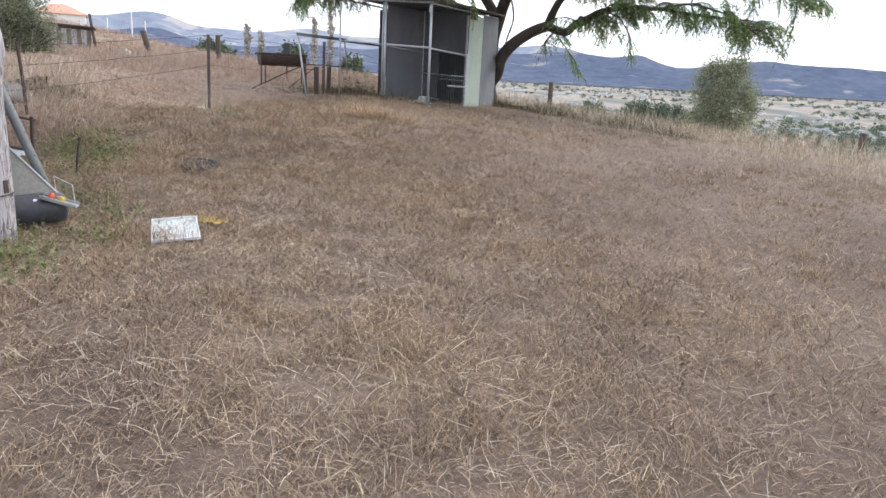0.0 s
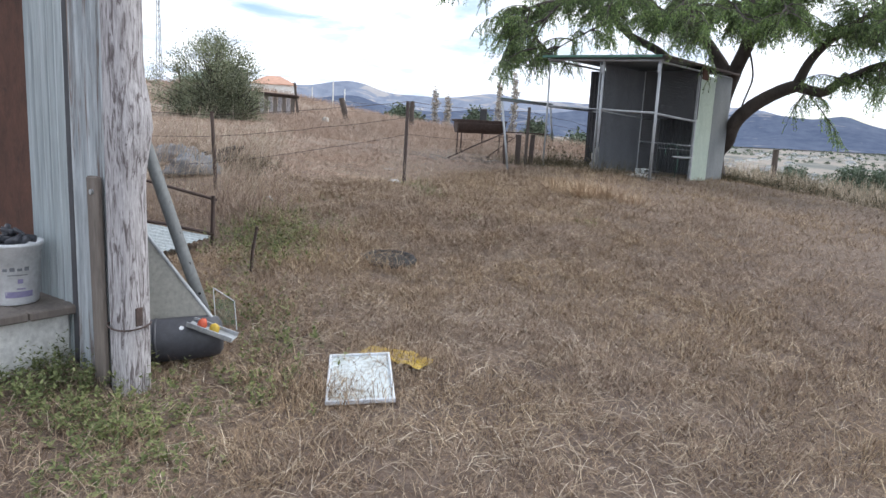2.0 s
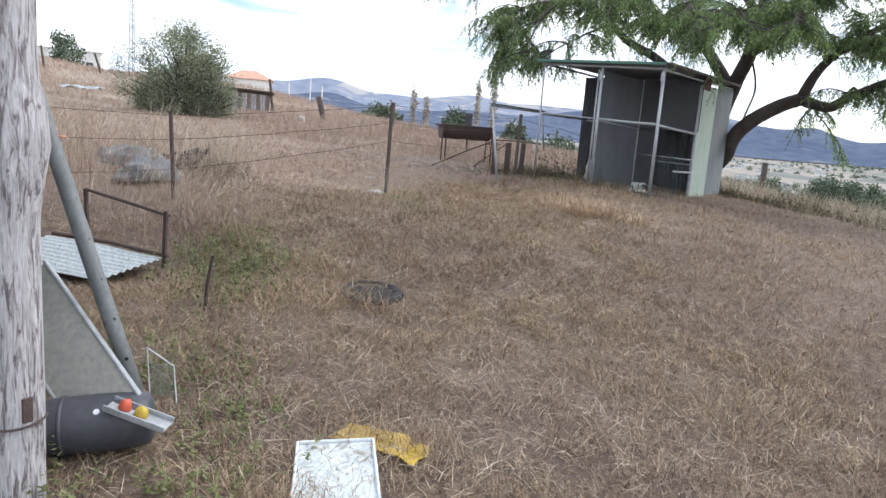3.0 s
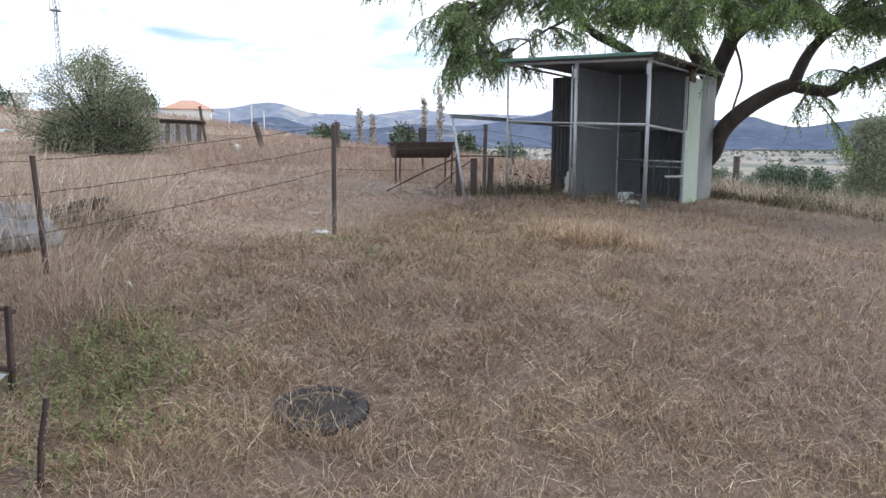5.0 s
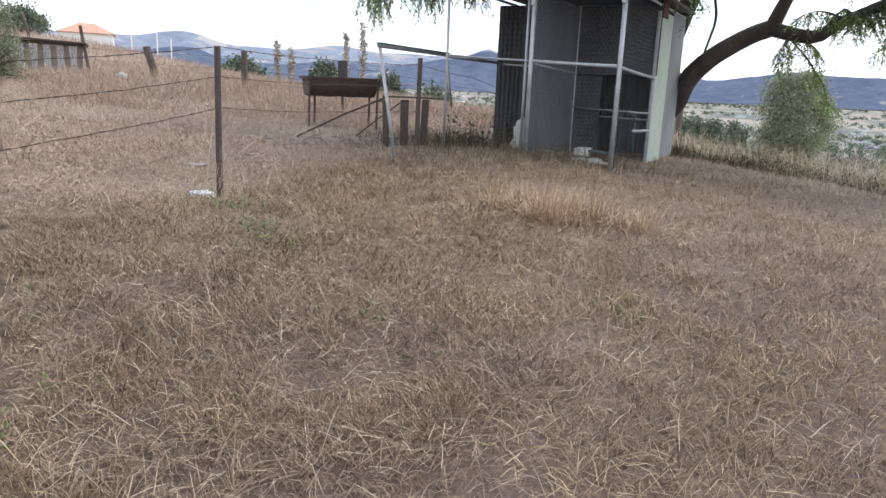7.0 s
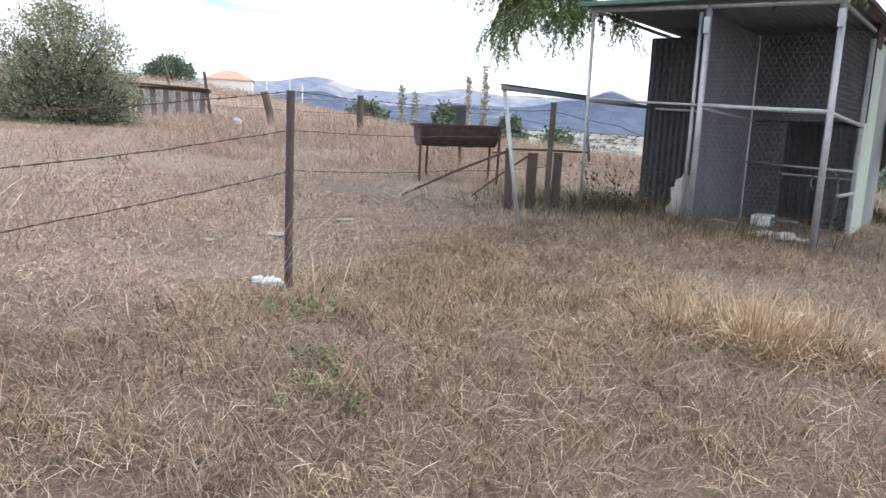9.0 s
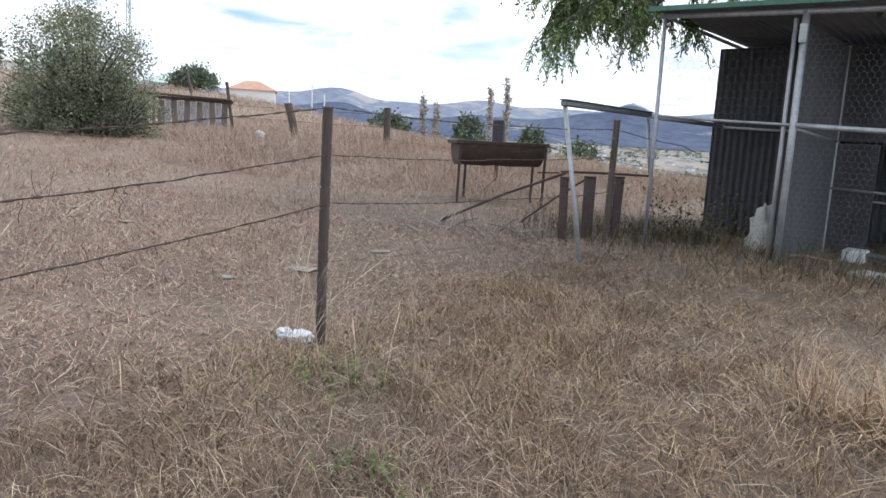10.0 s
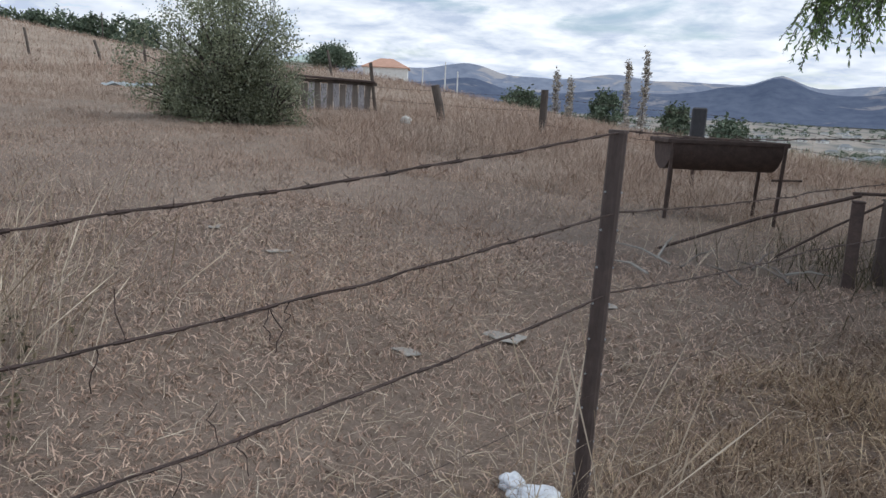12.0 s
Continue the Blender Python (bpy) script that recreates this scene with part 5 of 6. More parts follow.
clump_tree("bush", "large grey-green bush with thin stems in the paddock", -13.9, 21.6, 2.7, 3.0, M_GREYLEAF, 38000, 0.05, 0.1, "bush")
clump_tree("bush", "low green undergrowth beside the large bush", -15.0, 21.5, 1.05, 2.0, M_GREYLEAF, 9000, 0.045, 0.1, "bush")
clump_tree("bush", "low dark undergrowth under the large bush", -13.2, 21.9, 1.35, 1.8, M_GREYLEAF, 10000, 0.045, 0.1, "bush")
for az, dist, el, w, mat, nl, lf, shp, lab, eye in (
        (-35.2, 95, 3.57, 5.4, M_FARLEAF, 9000, 0.3, "umbrella", "dark flat-topped umbrella pine by the houses", (-3.8, 10.7)),
        (19.0, 95, 1.85, 8.4, M_GREYLEAF, 42000, 0.22, "round", "grey-green gum tree below the edge of the paddock", (0.42, 0.24)),
        (-11.0, 140, 4.17, 2.6, M_POPLAR, 1300, 0.45, "column", "thin half-bare poplar in the valley", (-2.7, 9.6)),
        (-12.3, 138, 3.56, 2.4, M_POPLAR, 1100, 0.45, "column", "thin half-bare poplar in the valley", (-2.7, 9.6)),
        (-17.7, 140, 2.59, 2.6, M_POPLAR, 900, 0.45, "column", "thin half-bare poplar in the valley", (-2.7, 9.6)),
        (-16.6, 136, 1.95, 2.4, M_POPLAR, 900, 0.45, "column", "thin half-bare poplar in the valley", (-2.7, 9.6)),
        (-20.6, 85, 0.85, 5.2, M_FARLEAF, 3600, 0.4, "round", "round dark green tree past the grass rise", (-2.7, 9.6)),
        (-14.0, 95, 1.3, 4.4, M_FARLEAF, 3600, 0.4, "round", "round dark green tree past the grass rise", (-2.7, 9.6)),
        (-8.8, 85, 0.45, 4.0, M_FARLEAF, 3000, 0.4, "round", "round dark green tree past the grass rise", (-2.7, 9.6)),
        (-5.0, 90, -0.6, 6.0, M_FARLEAF, 2600, 0.45, "round", "round dark green tree past the grass rise", (-2.7, 9.6)),
        (13.0, 130, -1.7, 6.0, M_FARLEAF, 5000, 0.4, "round", "dark green tree in the valley below the edge", (0.42, 0.24)),
        (14.6, 138, -1.9, 6.5, M_FARLEAF, 5000, 0.4, "round", "dark green tree in the valley below the edge", (0.42, 0.24)),
        (16.2, 126, -2.0, 5.0, M_FARLEAF, 4000, 0.4, "round", "dark green tree in the valley below the edge", (0.42, 0.24)),
        (9.5, 150, -1.9, 6.0, M_FARLEAF, 4000, 0.4, "round", "dark green tree in the valley below the edge", (0.42, 0.24)),
        (-72.6, 58, 8.0, 4.4, M_GREYLEAF, 7000, 0.3, "round", "dark leafy tree behind the hillside barn", (-3.8, 10.7)),
        (-43.5, 150, 4.2, 7.0, M_FARLEAF, 3000, 0.5, "round", "grey tree by the long white building", (-1.5, 5.1))):
    x, y = way(az, dist, eye)
    clump_tree("tree", lab, x, y, tall_to(x, y, el, dist), w, mat, nl, lf, 0.4 if shp == "umbrella" else 0.12, shp)
for k in range(18):
    az = -60.5 + 0.72 * k + 0.3 * math.sin(k * 7.7)
    dist = 175 + 12 * math.sin(k * 3.1)
    x, y = way(az, dist)
    clump_tree("tree", "dark tree in the line along the ridge", x, y, tall_to(x, y, 4.75 + 0.25 * math.sin(k * 2.3), dist), 6.5 + 1.5 * math.sin(k * 5), M_FARLEAF, 2000, 0.7, 0.1, "round", "ridge trees")

# ---- slatted pen by the bush ----
pen = thing("pen", "small broken timber pen with a flat iron roof", "pen", pose(-15.25, 27.15, hz(-15.25, 27.15), 0, 0, 34))
for k in range(11):
    x = -0.85 + 0.17 * k
    part("slat", Geo().box((x, 0, 0.36), (0.162, 0.02, 0.74 - 0.06 * (k % 3 == 0)), (2 * math.sin(k * 3), 3 * math.sin(k * 2.1), 0), 0.004), M_TIMBER if k % 2 else M_BOARD, pen)
for k in range(4):
    part("side_slat", Geo().box((-0.95, 0.2 + 0.3 * k, 0.33), (0.02, 0.24, 0.72), bev=0.004), M_BOARD, pen)
part("roof", Geo().box((-0.2, 0.5, 0.86), (2.5, 1.4, 0.06), (2, 2, 0), 0.01), M_DKRUST, pen, "flat rusty roof sheet")
part("lintel", Geo().box((0, -0.03, 0.76), (2.2, 0.06, 0.09), (0, 1, 0), 0.01), M_DARKWOOD, pen)
part("corner_post", Geo().box((1.0, 0, 0.6), (0.09, 0.09, 1.45), (0, -7, 0), 0.01), M_DARKWOOD, pen)
part("corner_post", Geo().box((-1.05, 0, 0.4), (0.08, 0.08, 0.95), (0, 2, 0), 0.01), M_DARKWOOD, pen)
solo("iron_sheet", crumpled_sheet(1.5, 0.6, 31.0, 0.12), M_CORR, "bent pale iron sheet lying in long grass", "sheet", m=pose(-20.3, 24.6, hz(-20.3, 24.6) + 0.25, 6, 0, 10))
solo("rag", crumpled((0.24, 0.18, 0.16), 17.0, 10, 0.5), M_RAGS, "pale rag caught in long grass", "rag", m=pose(-11.45, 24.3, hz(-11.45, 24.3) + 0.12), smooth=True)

# ---- houses and masts ----


def house(x, y, w, d, wall_h, roof_h, rz, roof_mat, label, windows=3):
    z = hz(x, y)
    h = thing("house", label, "house", pose(x, y, z, 0, 0, rz), "houses")
    part("wall", Geo().box((0, 0, wall_h / 2 - 0.3), (w, d, wall_h + 0.6), bev=0.03), M_HOUSE, h)
    e = 0.4
    v = [(-w / 2 - e, -d / 2 - e, wall_h), (w / 2 + e, -d / 2 - e, wall_h), (w / 2 + e, d / 2 + e, wall_h), (-w / 2 - e, d / 2 + e, wall_h), (-w / 2 + d * 0.4, 0, wall_h + roof_h), (w / 2 - d * 0.4, 0, wall_h + roof_h)]
    v += [(p[0], p[1], wall_h - 0.15) for p in v[:4]]
    part("roof", Geo().add(v, [(0, 1, 5, 4), (2, 3, 4, 5), (1, 2, 5), (3, 0, 4), (6, 7, 1, 0), (7, 8, 2, 1), (8, 9, 3, 2), (9, 6, 0, 3), (9, 8, 7, 6)]), roof_mat, h)
    for k in range(windows):
        wx = -w / 2 + w * (k + 0.7) / (windows + 0.4)
        win = part("window", Geo().box((wx, -d / 2 - 0.02, wall_h * 0.55), (w * 0.1, 0.06, wall_h * 0.36), bev=0.01), M_HOUSE, h)
        part("pane", Geo().box((wx, -d / 2 - 0.056, wall_h * 0.55), (w * 0.085, 0.02, wall_h * 0.3)), M_PANE, win)
    return h


x, y = way(-31.0, 150)
house(x, y, 9.0, 8.0, max(2.4, tall_to(x, y, 2.25, 150)), 1.9, 28, M_TILE, "white house with an orange hipped tile roof", 4)
x, y = way(-37.0, 100)
house(x, y, 6.5, 6.0, max(2.2, tall_to(x, y, 2.3, 100)), 1.1, 30, M_GREENROOF, "white cottage with a pale green roof", 2)
x, y = way(-44.0, 165, (-1.5, 5.1))
house(x, y, 16.0, 7.0, max(2.2, tall_to(x, y, 2.95, 165)), 0.6, 42, M_HOUSE, "long low white building on the ridge", 5)
x, y = way(-73.2, 72)
barn = thing("barn", "grey iron barn with a dark doorway on the hillside", "barn", pose(x, y, hz(x, y), 0, 0, 66))
part("wall", Geo().box((0, 0, 1.2), (5.0, 4, 2.6), bev=0.03), M_ZINC, barn)
part("roof", Geo().box((0, -0.2, 2.75), (5.4, 4.6, 0.12), (-8, 0, 0), 0.02), M_GALV, barn)
# No opening is cut: a dark panel stands in for its shade.
part("doorway", Geo().box((0.9, -2.02, 1.0), (2.4, 0.06, 1.8), bev=0.01), M_DARKSHEET, barn, "dark panel standing in for the shade of an open doorway")
x, y = way(-39.8, 150)
mt = tall_to(x, y, 10.1, 150)
mast = thing("radio_mast", "slender lattice radio mast with antennas at the top", "mast", pose(x, y, hz(x, y)))
for k in range(3):
    a = 2 * math.pi * k / 3
    part("leg", Geo().tube([(0.75 * math.cos(a), 0.75 * math.sin(a), 0), (0.3 * math.cos(a), 0.3 * math.sin(a), mt - 2)], 0.06, 6), M_ZINC, mast)
lat = Geo()
for k in range(int(mt / 1.3)):
    z0, z1 = k * 1.3, k * 1.3 + 1.3
    for q in range(3):
        a, b = 2 * math.pi * q / 3, 2 * math.pi * (q + 1) / 3
        r0, r1 = 0.75 - 0.45 * z0 / mt, 0.75 - 0.45 * z1 / mt
        lat.tube([(r0 * math.cos(a), r0 * math.sin(a), z0), (r1 * math.cos(b), r1 * math.sin(b), z1)], 0.035, 4, False)
part("lattice", lat, M_ZINC, mast)
for k in range(5):
    a = 2 * math.pi * k / 5
    part("antenna", Geo().box((0.9 * math.cos(a), 0.9 * math.sin(a), mt - 2), (0.2, 0.2, 2.0), bev=0.02), M_HOUSE, mast)
part("platform", Geo().lathe([(0.0, mt - 3), (1.0, mt - 3), (1.0, mt - 2.8), (0.0, mt - 2.8)], 12), M_ZINC, mast)
part("whip", Geo().tube([(0.1, 0, mt - 2), (0.1, 0, mt + 1.5)], 0.04, 5), M_ZINC, mast)
for az, el in ((-28.1, 2.3), (-26.3, 2.95), (-25.3, 2.25)):
    x, y = way(az, 90)
    h = tall_to(x, y, el, 90)
    pl = thing("pole", "plain white steel pole on the rise", "pole", pose(x, y, hz(x, y)), "white poles")
    part("shaft", Geo().tube([(0, 0, -0.2), (0, 0, h)], [0.11, 0.07], 10), M_HOUSE, pl)
x, y = way(-26.1, 91)
solo("tank", Geo().lathe([(0, 0), (0.9, 0), (0.9, 1.1), (0.7, 1.35), (0, 1.45)], 20), M_HOUSE, "round white water tank on the rise", "tank", m=pose(x, y, hz(x, y) + 0.0, 0, 0, 0), smooth=False)
for az, dist, el in ((-63.9, 85, 6.0), (-57.9, 150, 5.4), (-51.7, 165, 4.9)):
    x, y = way(az, dist)
    h = tall_to(x, y, el, dist)
    pl = thing("power_pole", "timber power pole on the ridge line", "pole", pose(x, y, hz(x, y)), "power poles")
    part("shaft", Geo().tube([(0, 0, -0.2), (0, 0, h)], [0.16, 0.11], 8), M_DARKWOOD, pl)
    part("crossarm", Geo().box((0, 0, h - 0.5), (0.9, 0.1, 0.1), (0, 0, 50), 0.01), M_DARKWOOD, pl)

# ---- valley town ----
ref = None
rt = random.Random(77)
for k in range(210):
    az = rt.uniform(-16, 34)
    dist = rt.uniform(330, 1000) if k % 2 else rt.uniform(600, 1700)
    x, y = way(az, dist, (0, 0))
    if ref is None:
        ref = house(x, y, 12, 8, 2.8, 1.8, 20, M_ZINC, "small pale house in the valley town", 2)
        continue
    copy_thing(ref, pose(x, y, hz(x, y), 0, 0, rt.uniform(-40, 40)))
tv, td, ts = [], [], []
for k in range(4200):
    az = rt.uniform(-24, 40)
    dist = rt.uniform(300, 2500) if k % 3 else rt.uniform(300, 900)
    x, y = way(az, dist, (0, 0))
    if noise.noise((x * 0.0022, y * 0.007, 4.0)) < 0.0 + 0.08 * (dist < 700):
        continue
    z = hz(x, y)
    s = rt.uniform(3, 6.5)
    near = dist < 800
    for q in range(150 if near else 26):
        tv.append((x + rt.gauss(0, s * 0.42), y + rt.gauss(0, s * 0.42), z + abs(rt.gauss(0.45 * s, s * 0.26))))
        td.append(tuple(Vector((rt.uniform(-1, 1), rt.uniform(-1, 1), rt.uniform(-0.3, 1))).normalized()))
        ts.append(rt.uniform(0.6, 1.3) if near else rt.uniform(1.5, 3.2))
woods = leaf_mesh("valley_trees", np.array(tv), np.array(td), np.array(ts), 0.35, M_FARLEAF, None)
tagged(woods, "scattered dark trees through the valley town", "trees", kind="stuff")

# ---- hills ----


def ridge(name, dist, deep, a0, a1, profile, material, label, seed):
    """A range of hills: its crest follows profile(azimuth) in degrees of height, with gullies down its face."""
    na, nr = 220, 26
    vs = []
    for j in range(nr + 1):
        f = j / nr
        for i in range(na + 1):
            az = a0 + (a1 - a0) * i / na
            r = dist + deep * f
            e = profile(az) + 0.62 + 0.1 * noise.fractal((az * 0.35, seed, 0), 1.0, 2.0, 4)
            top = (dist + deep * 0.6) * math.tan(radians(e)) + 1.3
            lift = (f / 0.6) ** 1.35 if f < 0.6 else 1 - 0.5 * (f - 0.6)
            g = 1 + 0.16 * noise.fractal((az * 0.8, f * 2.2, seed), 1.0, 2.0, 4) * (1 - lift)
            z = -4 + (top + 4) * min(1.0, lift * g)
            vs.append((r * math.sin(radians(az)), r * math.cos(radians(az)), z))
    fs = [(j * (na + 1) + i, j * (na + 1) + i + 1, (j + 1) * (na + 1) + i + 1, (j + 1) * (na + 1) + i) for j in range(nr) for i in range(na)]
    return solo(name, Geo().add(vs, fs), material, label, "hills", kind="structure", smooth=True)


def bell(a, c, w):
    return math.exp(-((a - c) / w) ** 2)


def skyline(a):
    return 2.0 + 1.05 * bell(a, -31, 7) + 1.05 * bell(a, -24.4, 2.6) + 0.55 * bell(a, -19.5, 3.5) + 1.0 * bell(a, -13.3, 3.2) + 0.55 * bell(a, -8, 3.5) + 0.75 * bell(a, -1.1, 1.5) + 0.55 * bell(a, -2, 5) + 0.75 * bell(a, 5.8, 3.4) + 0.4 * bell(a, 12.5, 1.3) - 0.38 * bell(a, 16.0, 2.2) + 0.3 * bell(a, 21.5, 2.0) + 0.1 * bell(a, 26, 3) - 0.2 * bell(a, 33, 5)


# Both ranges carry their haze in the material colour.
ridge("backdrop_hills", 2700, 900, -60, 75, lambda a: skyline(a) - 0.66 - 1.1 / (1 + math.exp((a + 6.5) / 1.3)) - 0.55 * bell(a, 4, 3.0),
      M_HILL, "wooded hills across the valley, blue haze put into their colour", 3.0)
ridge("backdrop_far_hills", 3400, 800, -60, 75, lambda a: skyline(a) - 0.64 - 0.25 / (1 + math.exp(-(a - 9) / 1.0)), M_HILLPALE, "hills on the skyline, pale haze put into their colour", 8.0)

# ---- grass and weeds ----
rng = np.random.default_rng(7)


def strands(name, x, y, length, rise, width, material, label, bend=0.35, sink=0.0, heads=False, z=None, az=None):
    """Blades rooted at x, y: rise is the angle above the ground in degrees; each blade is a bent, tapered strip."""
    n = len(x)
    az = rng.uniform(0, 2 * math.pi, n) if az is None else az
    el = np.radians(rise)
    d = np.stack((np.cos(az) * np.cos(el), np.sin(az) * np.cos(el), np.sin(el)), 1)
    side = np.stack((-np.sin(az), np.cos(az), np.zeros(n)), 1)
    tw = rng.uniform(-0.9, 0.9, n)[:, None]
    side = side * np.cos(tw) + np.cross(d, side) * np.sin(tw)
    root = np.stack((x, y, (height(x, y) if z is None else z) - sink), 1)
    ln = length[:, None]
    curl = rng.uniform(-0.25, 0.25, n)[:, None]
    mid = root + d * ln * 0.55 + side * curl * ln * 0.3
    out = d.copy()
    out[:, 2] = out[:, 2] - bend * rng.uniform(0.2, 1.6, n)
    out /= np.linalg.norm(out, axis=1)[:, None]
    tip = mid + out * ln * 0.5 + side * curl * ln * 0.6
    w = (width * rng.uniform(0.6, 1.4, n))[:, None] * side
    if heads:
        verts = np.stack((root - w, root + w, mid - w * 0.8, mid + w * 0.8, mid + (tip - mid) * 0.55 - w * 1.9, mid + (tip - mid) * 0.55 + w * 1.9, tip), 1).reshape(-1, 3)
        base = np.arange(n)[:, None] * 7
        loops = (base + np.array([[0, 1, 3, 2, 2, 3, 5, 4, 4, 5, 6]])).reshape(-1)
        counts = np.tile([4, 4, 3], n)
    else:
        verts = np.stack((root - w, root + w, mid - w * 0.8, mid + w * 0.8, tip), 1).reshape(-1, 3)
        base = np.arange(n)[:, None] * 5
        loops = (base + np.array([[0, 1, 3, 2, 2, 3, 4]])).reshape(-1)
        counts = np.tile([4, 3], n)
    ob = quick_mesh(name, verts, loops, counts, material)
    return tagged(ob, label, "grass", kind="stuff")


def patchy(x, y, s=0.6, o=0.0):
    """A smooth value from 0 to 1 over the ground, for uneven growth."""
    return 0.5 + 0.25 * (np.sin(x * s * 1.7 + o + 1.3 * np.sin(y * s * 1.1)) + np.sin(y * s * 2.1 - o + 1.7 * np.sin(x * s * 0.8 + 2)))


def line_x(y):
    return 0.4 - 0.4 * y


def fence_side(x, y):
    """Positive on the paddock side, west of the wire fence."""
    return np.where(y < 13.18, -4.46 - (13.18 - y) * 0.58, -4.46 + (y - 13.18) * 0.42) - x


def clear(x, y):
    """Keeps the growth out of the things that lie on the ground."""
    tyre = (np.hypot(x + 2.92, y - 8.6) > 0.28) | (np.sin(x * 91 + y * 57) > 0.8) | ((y < 8.44) & (np.sin(x * 71 + y * 43) > 0.1))
    u, v = (x + 2.04) * 0.407 - (y - 5.9) * 0.914, (x + 2.04) * 0.914 + (y - 5.9) * 0.407
    tray = ~((np.abs(v) < 0.17) & (u > -0.33) & (u < 0.27 - 0.5 * np.abs(np.sin(x * 83 + y * 61)) ** 6)) | (np.sin(x * 97 + y * 59) > 0.97)
    return tyre & tray


def scatter(n, x0, x1, y0, y1):
    return rng.uniform(x0, x1, n), rng.uniform(y0, y1, n)


# short matted turf: dense on the walked strip, thinner away from it, lying over in drifts
def drift(x, y):
    """The way the blades lean: swirling slowly over the ground."""
    return 5.0 * (patchy(x, y, 1.5, 0.3) + patchy(y, x, 2.6, 1.9)) + rng.normal(0, 1.9, len(x))


n = 470000
y = 2.0 + 14.0 * rng.uniform(0, 1, n) ** 0.9
x = line_x(y) + rng.normal(0, 2.3, n) + 0.6
g = patchy(x, y, 3.2, 0.7) * 0.6 + patchy(y, x, 6.1, 2.2) * 0.4
keep = clear(x, y) & (np.hypot(x + 3.1, y - 5.25) > 0.12) & (fence_side(x, y) < rng.normal(0.1, 0.3, n)) & (rng.uniform(0, 1, n) < 0.55 + 0.8 * g)
x, y, g = x[keep], y[keep], g[keep]
pt = patchy(x, y, 0.9)
ln = rng.uniform(0.035, 0.135, len(x)) * (0.7 + 0.5 * pt) * (0.7 + 0.6 * g)
strands("turf_grass", x, y, ln, rng.uniform(2, 40, len(x)) + 34 * g, 0.0013, M_GRASS, "short matted dry brown mown grass", 0.6, 0.004, az=drift(x, y))
# longer matted blades toward the fence corner
n = 26000
y = rng.uniform(8.5, 15.5, n)
x = line_x(y) + rng.normal(0.6, 1.5, n)
g = patchy(x, y, 2.4, 1.4)
keep = clear(x, y) & (fence_side(x, y) < -0.1) & (rng.uniform(0, 1, n) < 1.5 * g - 0.1)
x, y, g = x[keep], y[keep], g[keep]
strands("turf_grass", x, y, rng.uniform(0.1, 0.27, len(x)) * (0.6 + 0.6 * g), rng.uniform(6, 60, len(x)), 0.0015, M_GRASS, "longer matted dry grass by the fence corner", 0.7, 0.004, az=drift(x, y))
n = 300000
y = 3.0 + 19.0 * rng.uniform(0, 1, n)
x = rng.uniform(-14, 9, n)
fs_ = fence_side(x, y) + rng.normal(0, 0.25, n) + 0.5 * (patchy(x, y, 1.9) - 0.5)
keep = clear(x, y) & (0.85 * x + 0.5 * y < 11.5) & ((np.abs(x - line_x(y)) > 1.6 + rng.uniform(0, 1.5, n)) | (y > 13) | (fs_ > 0)) & ((fs_ > 0) | (rng.uniform(0, 1, n) < 0.65))
x, y, fs_ = x[keep], y[keep], fs_[keep]
ln = rng.uniform(0.05, 0.14, len(x)) * (0.7 + 0.6 * patchy(x, y, 0.7)) * np.where(fs_ > 0, 0.6, 1.0)
ok = fs_ <= 0
strands("turf_grass", x[ok], y[ok], ln[ok], rng.uniform(5, 60, ok.sum()), 0.0019, M_GRASS, "short matted dry brown mown grass", 0.5, 0.004)
ok = fs_ > 0
strands("stubble", x[ok], y[ok], ln[ok], rng.uniform(5, 60, ok.sum()), 0.0019, M_STUBBLE, "short grazed pale stubble in the paddock", 0.5, 0.004)
n = 70000
x, y = rng.uniform(-8.5, -3.0, n), rng.uniform(10.5, 16.5, n)
keep = (fence_side(x, y) > rng.normal(-0.1, 0.3, n)) & (rng.uniform(0, 1, n) < 0.35 + 0.9 * patchy(x, y, 1.7, 0.4))
x, y = x[keep], y[keep]
strands("stubble", x, y, rng.uniform(0.02, 0.07, len(x)), rng.uniform(5, 60, len(x)), 0.0022, M_STUBBLE, "curled dry leaf litter in the grazed paddock", 0.9, 0.0)
# longer pale stems lying over the turf
n = 26000
y = 2.2 + 13.5 * rng.uniform(0, 1, n)
x = line_x(y) + rng.normal(0, 2.2, n) + 0.5
keep = clear(x, y)
x, y = x[keep], y[keep]
strands("loose_stems", x, y, rng.uniform(0.06, 0.2, len(x)), rng.uniform(2, 38, len(x)), 0.0012, M_PALE, "pale loose hay stems lying on the turf", 0.25, -0.02)

# uneven tufts standing a little higher
tx, ty = scatter(2600, -7, 6, 3.5, 16.5)
keep = (patchy(tx, ty, 0.8, 1.0) + rng.normal(0, 0.12, 2600) > 0.42) & (0.85 * tx + 0.5 * ty < 10) & clear(tx, ty) & (fence_side(tx, ty) < 0)
tx, ty = tx[keep], ty[keep]
k = 40
sz = np.repeat(rng.uniform(0.6, 1.25, len(tx)) * (0.65 + 0.035 * ty), k)
x = np.repeat(tx, k) + rng.normal(0, 0.07, len(tx) * k) * sz
y = np.repeat(ty, k) + rng.normal(0, 0.07, len(tx) * k) * sz
az = np.arctan2(y - np.repeat(ty, k), x - np.repeat(tx, k)) + rng.normal(0, 0.9, len(x))
strands("grass_tufts", x, y, rng.uniform(0.06, 0.165, len(x)) * sz, rng.uniform(18, 80, len(x)), 0.0014, M_GRASS, "uneven higher tufts of dry grass", 0.9, az=az)
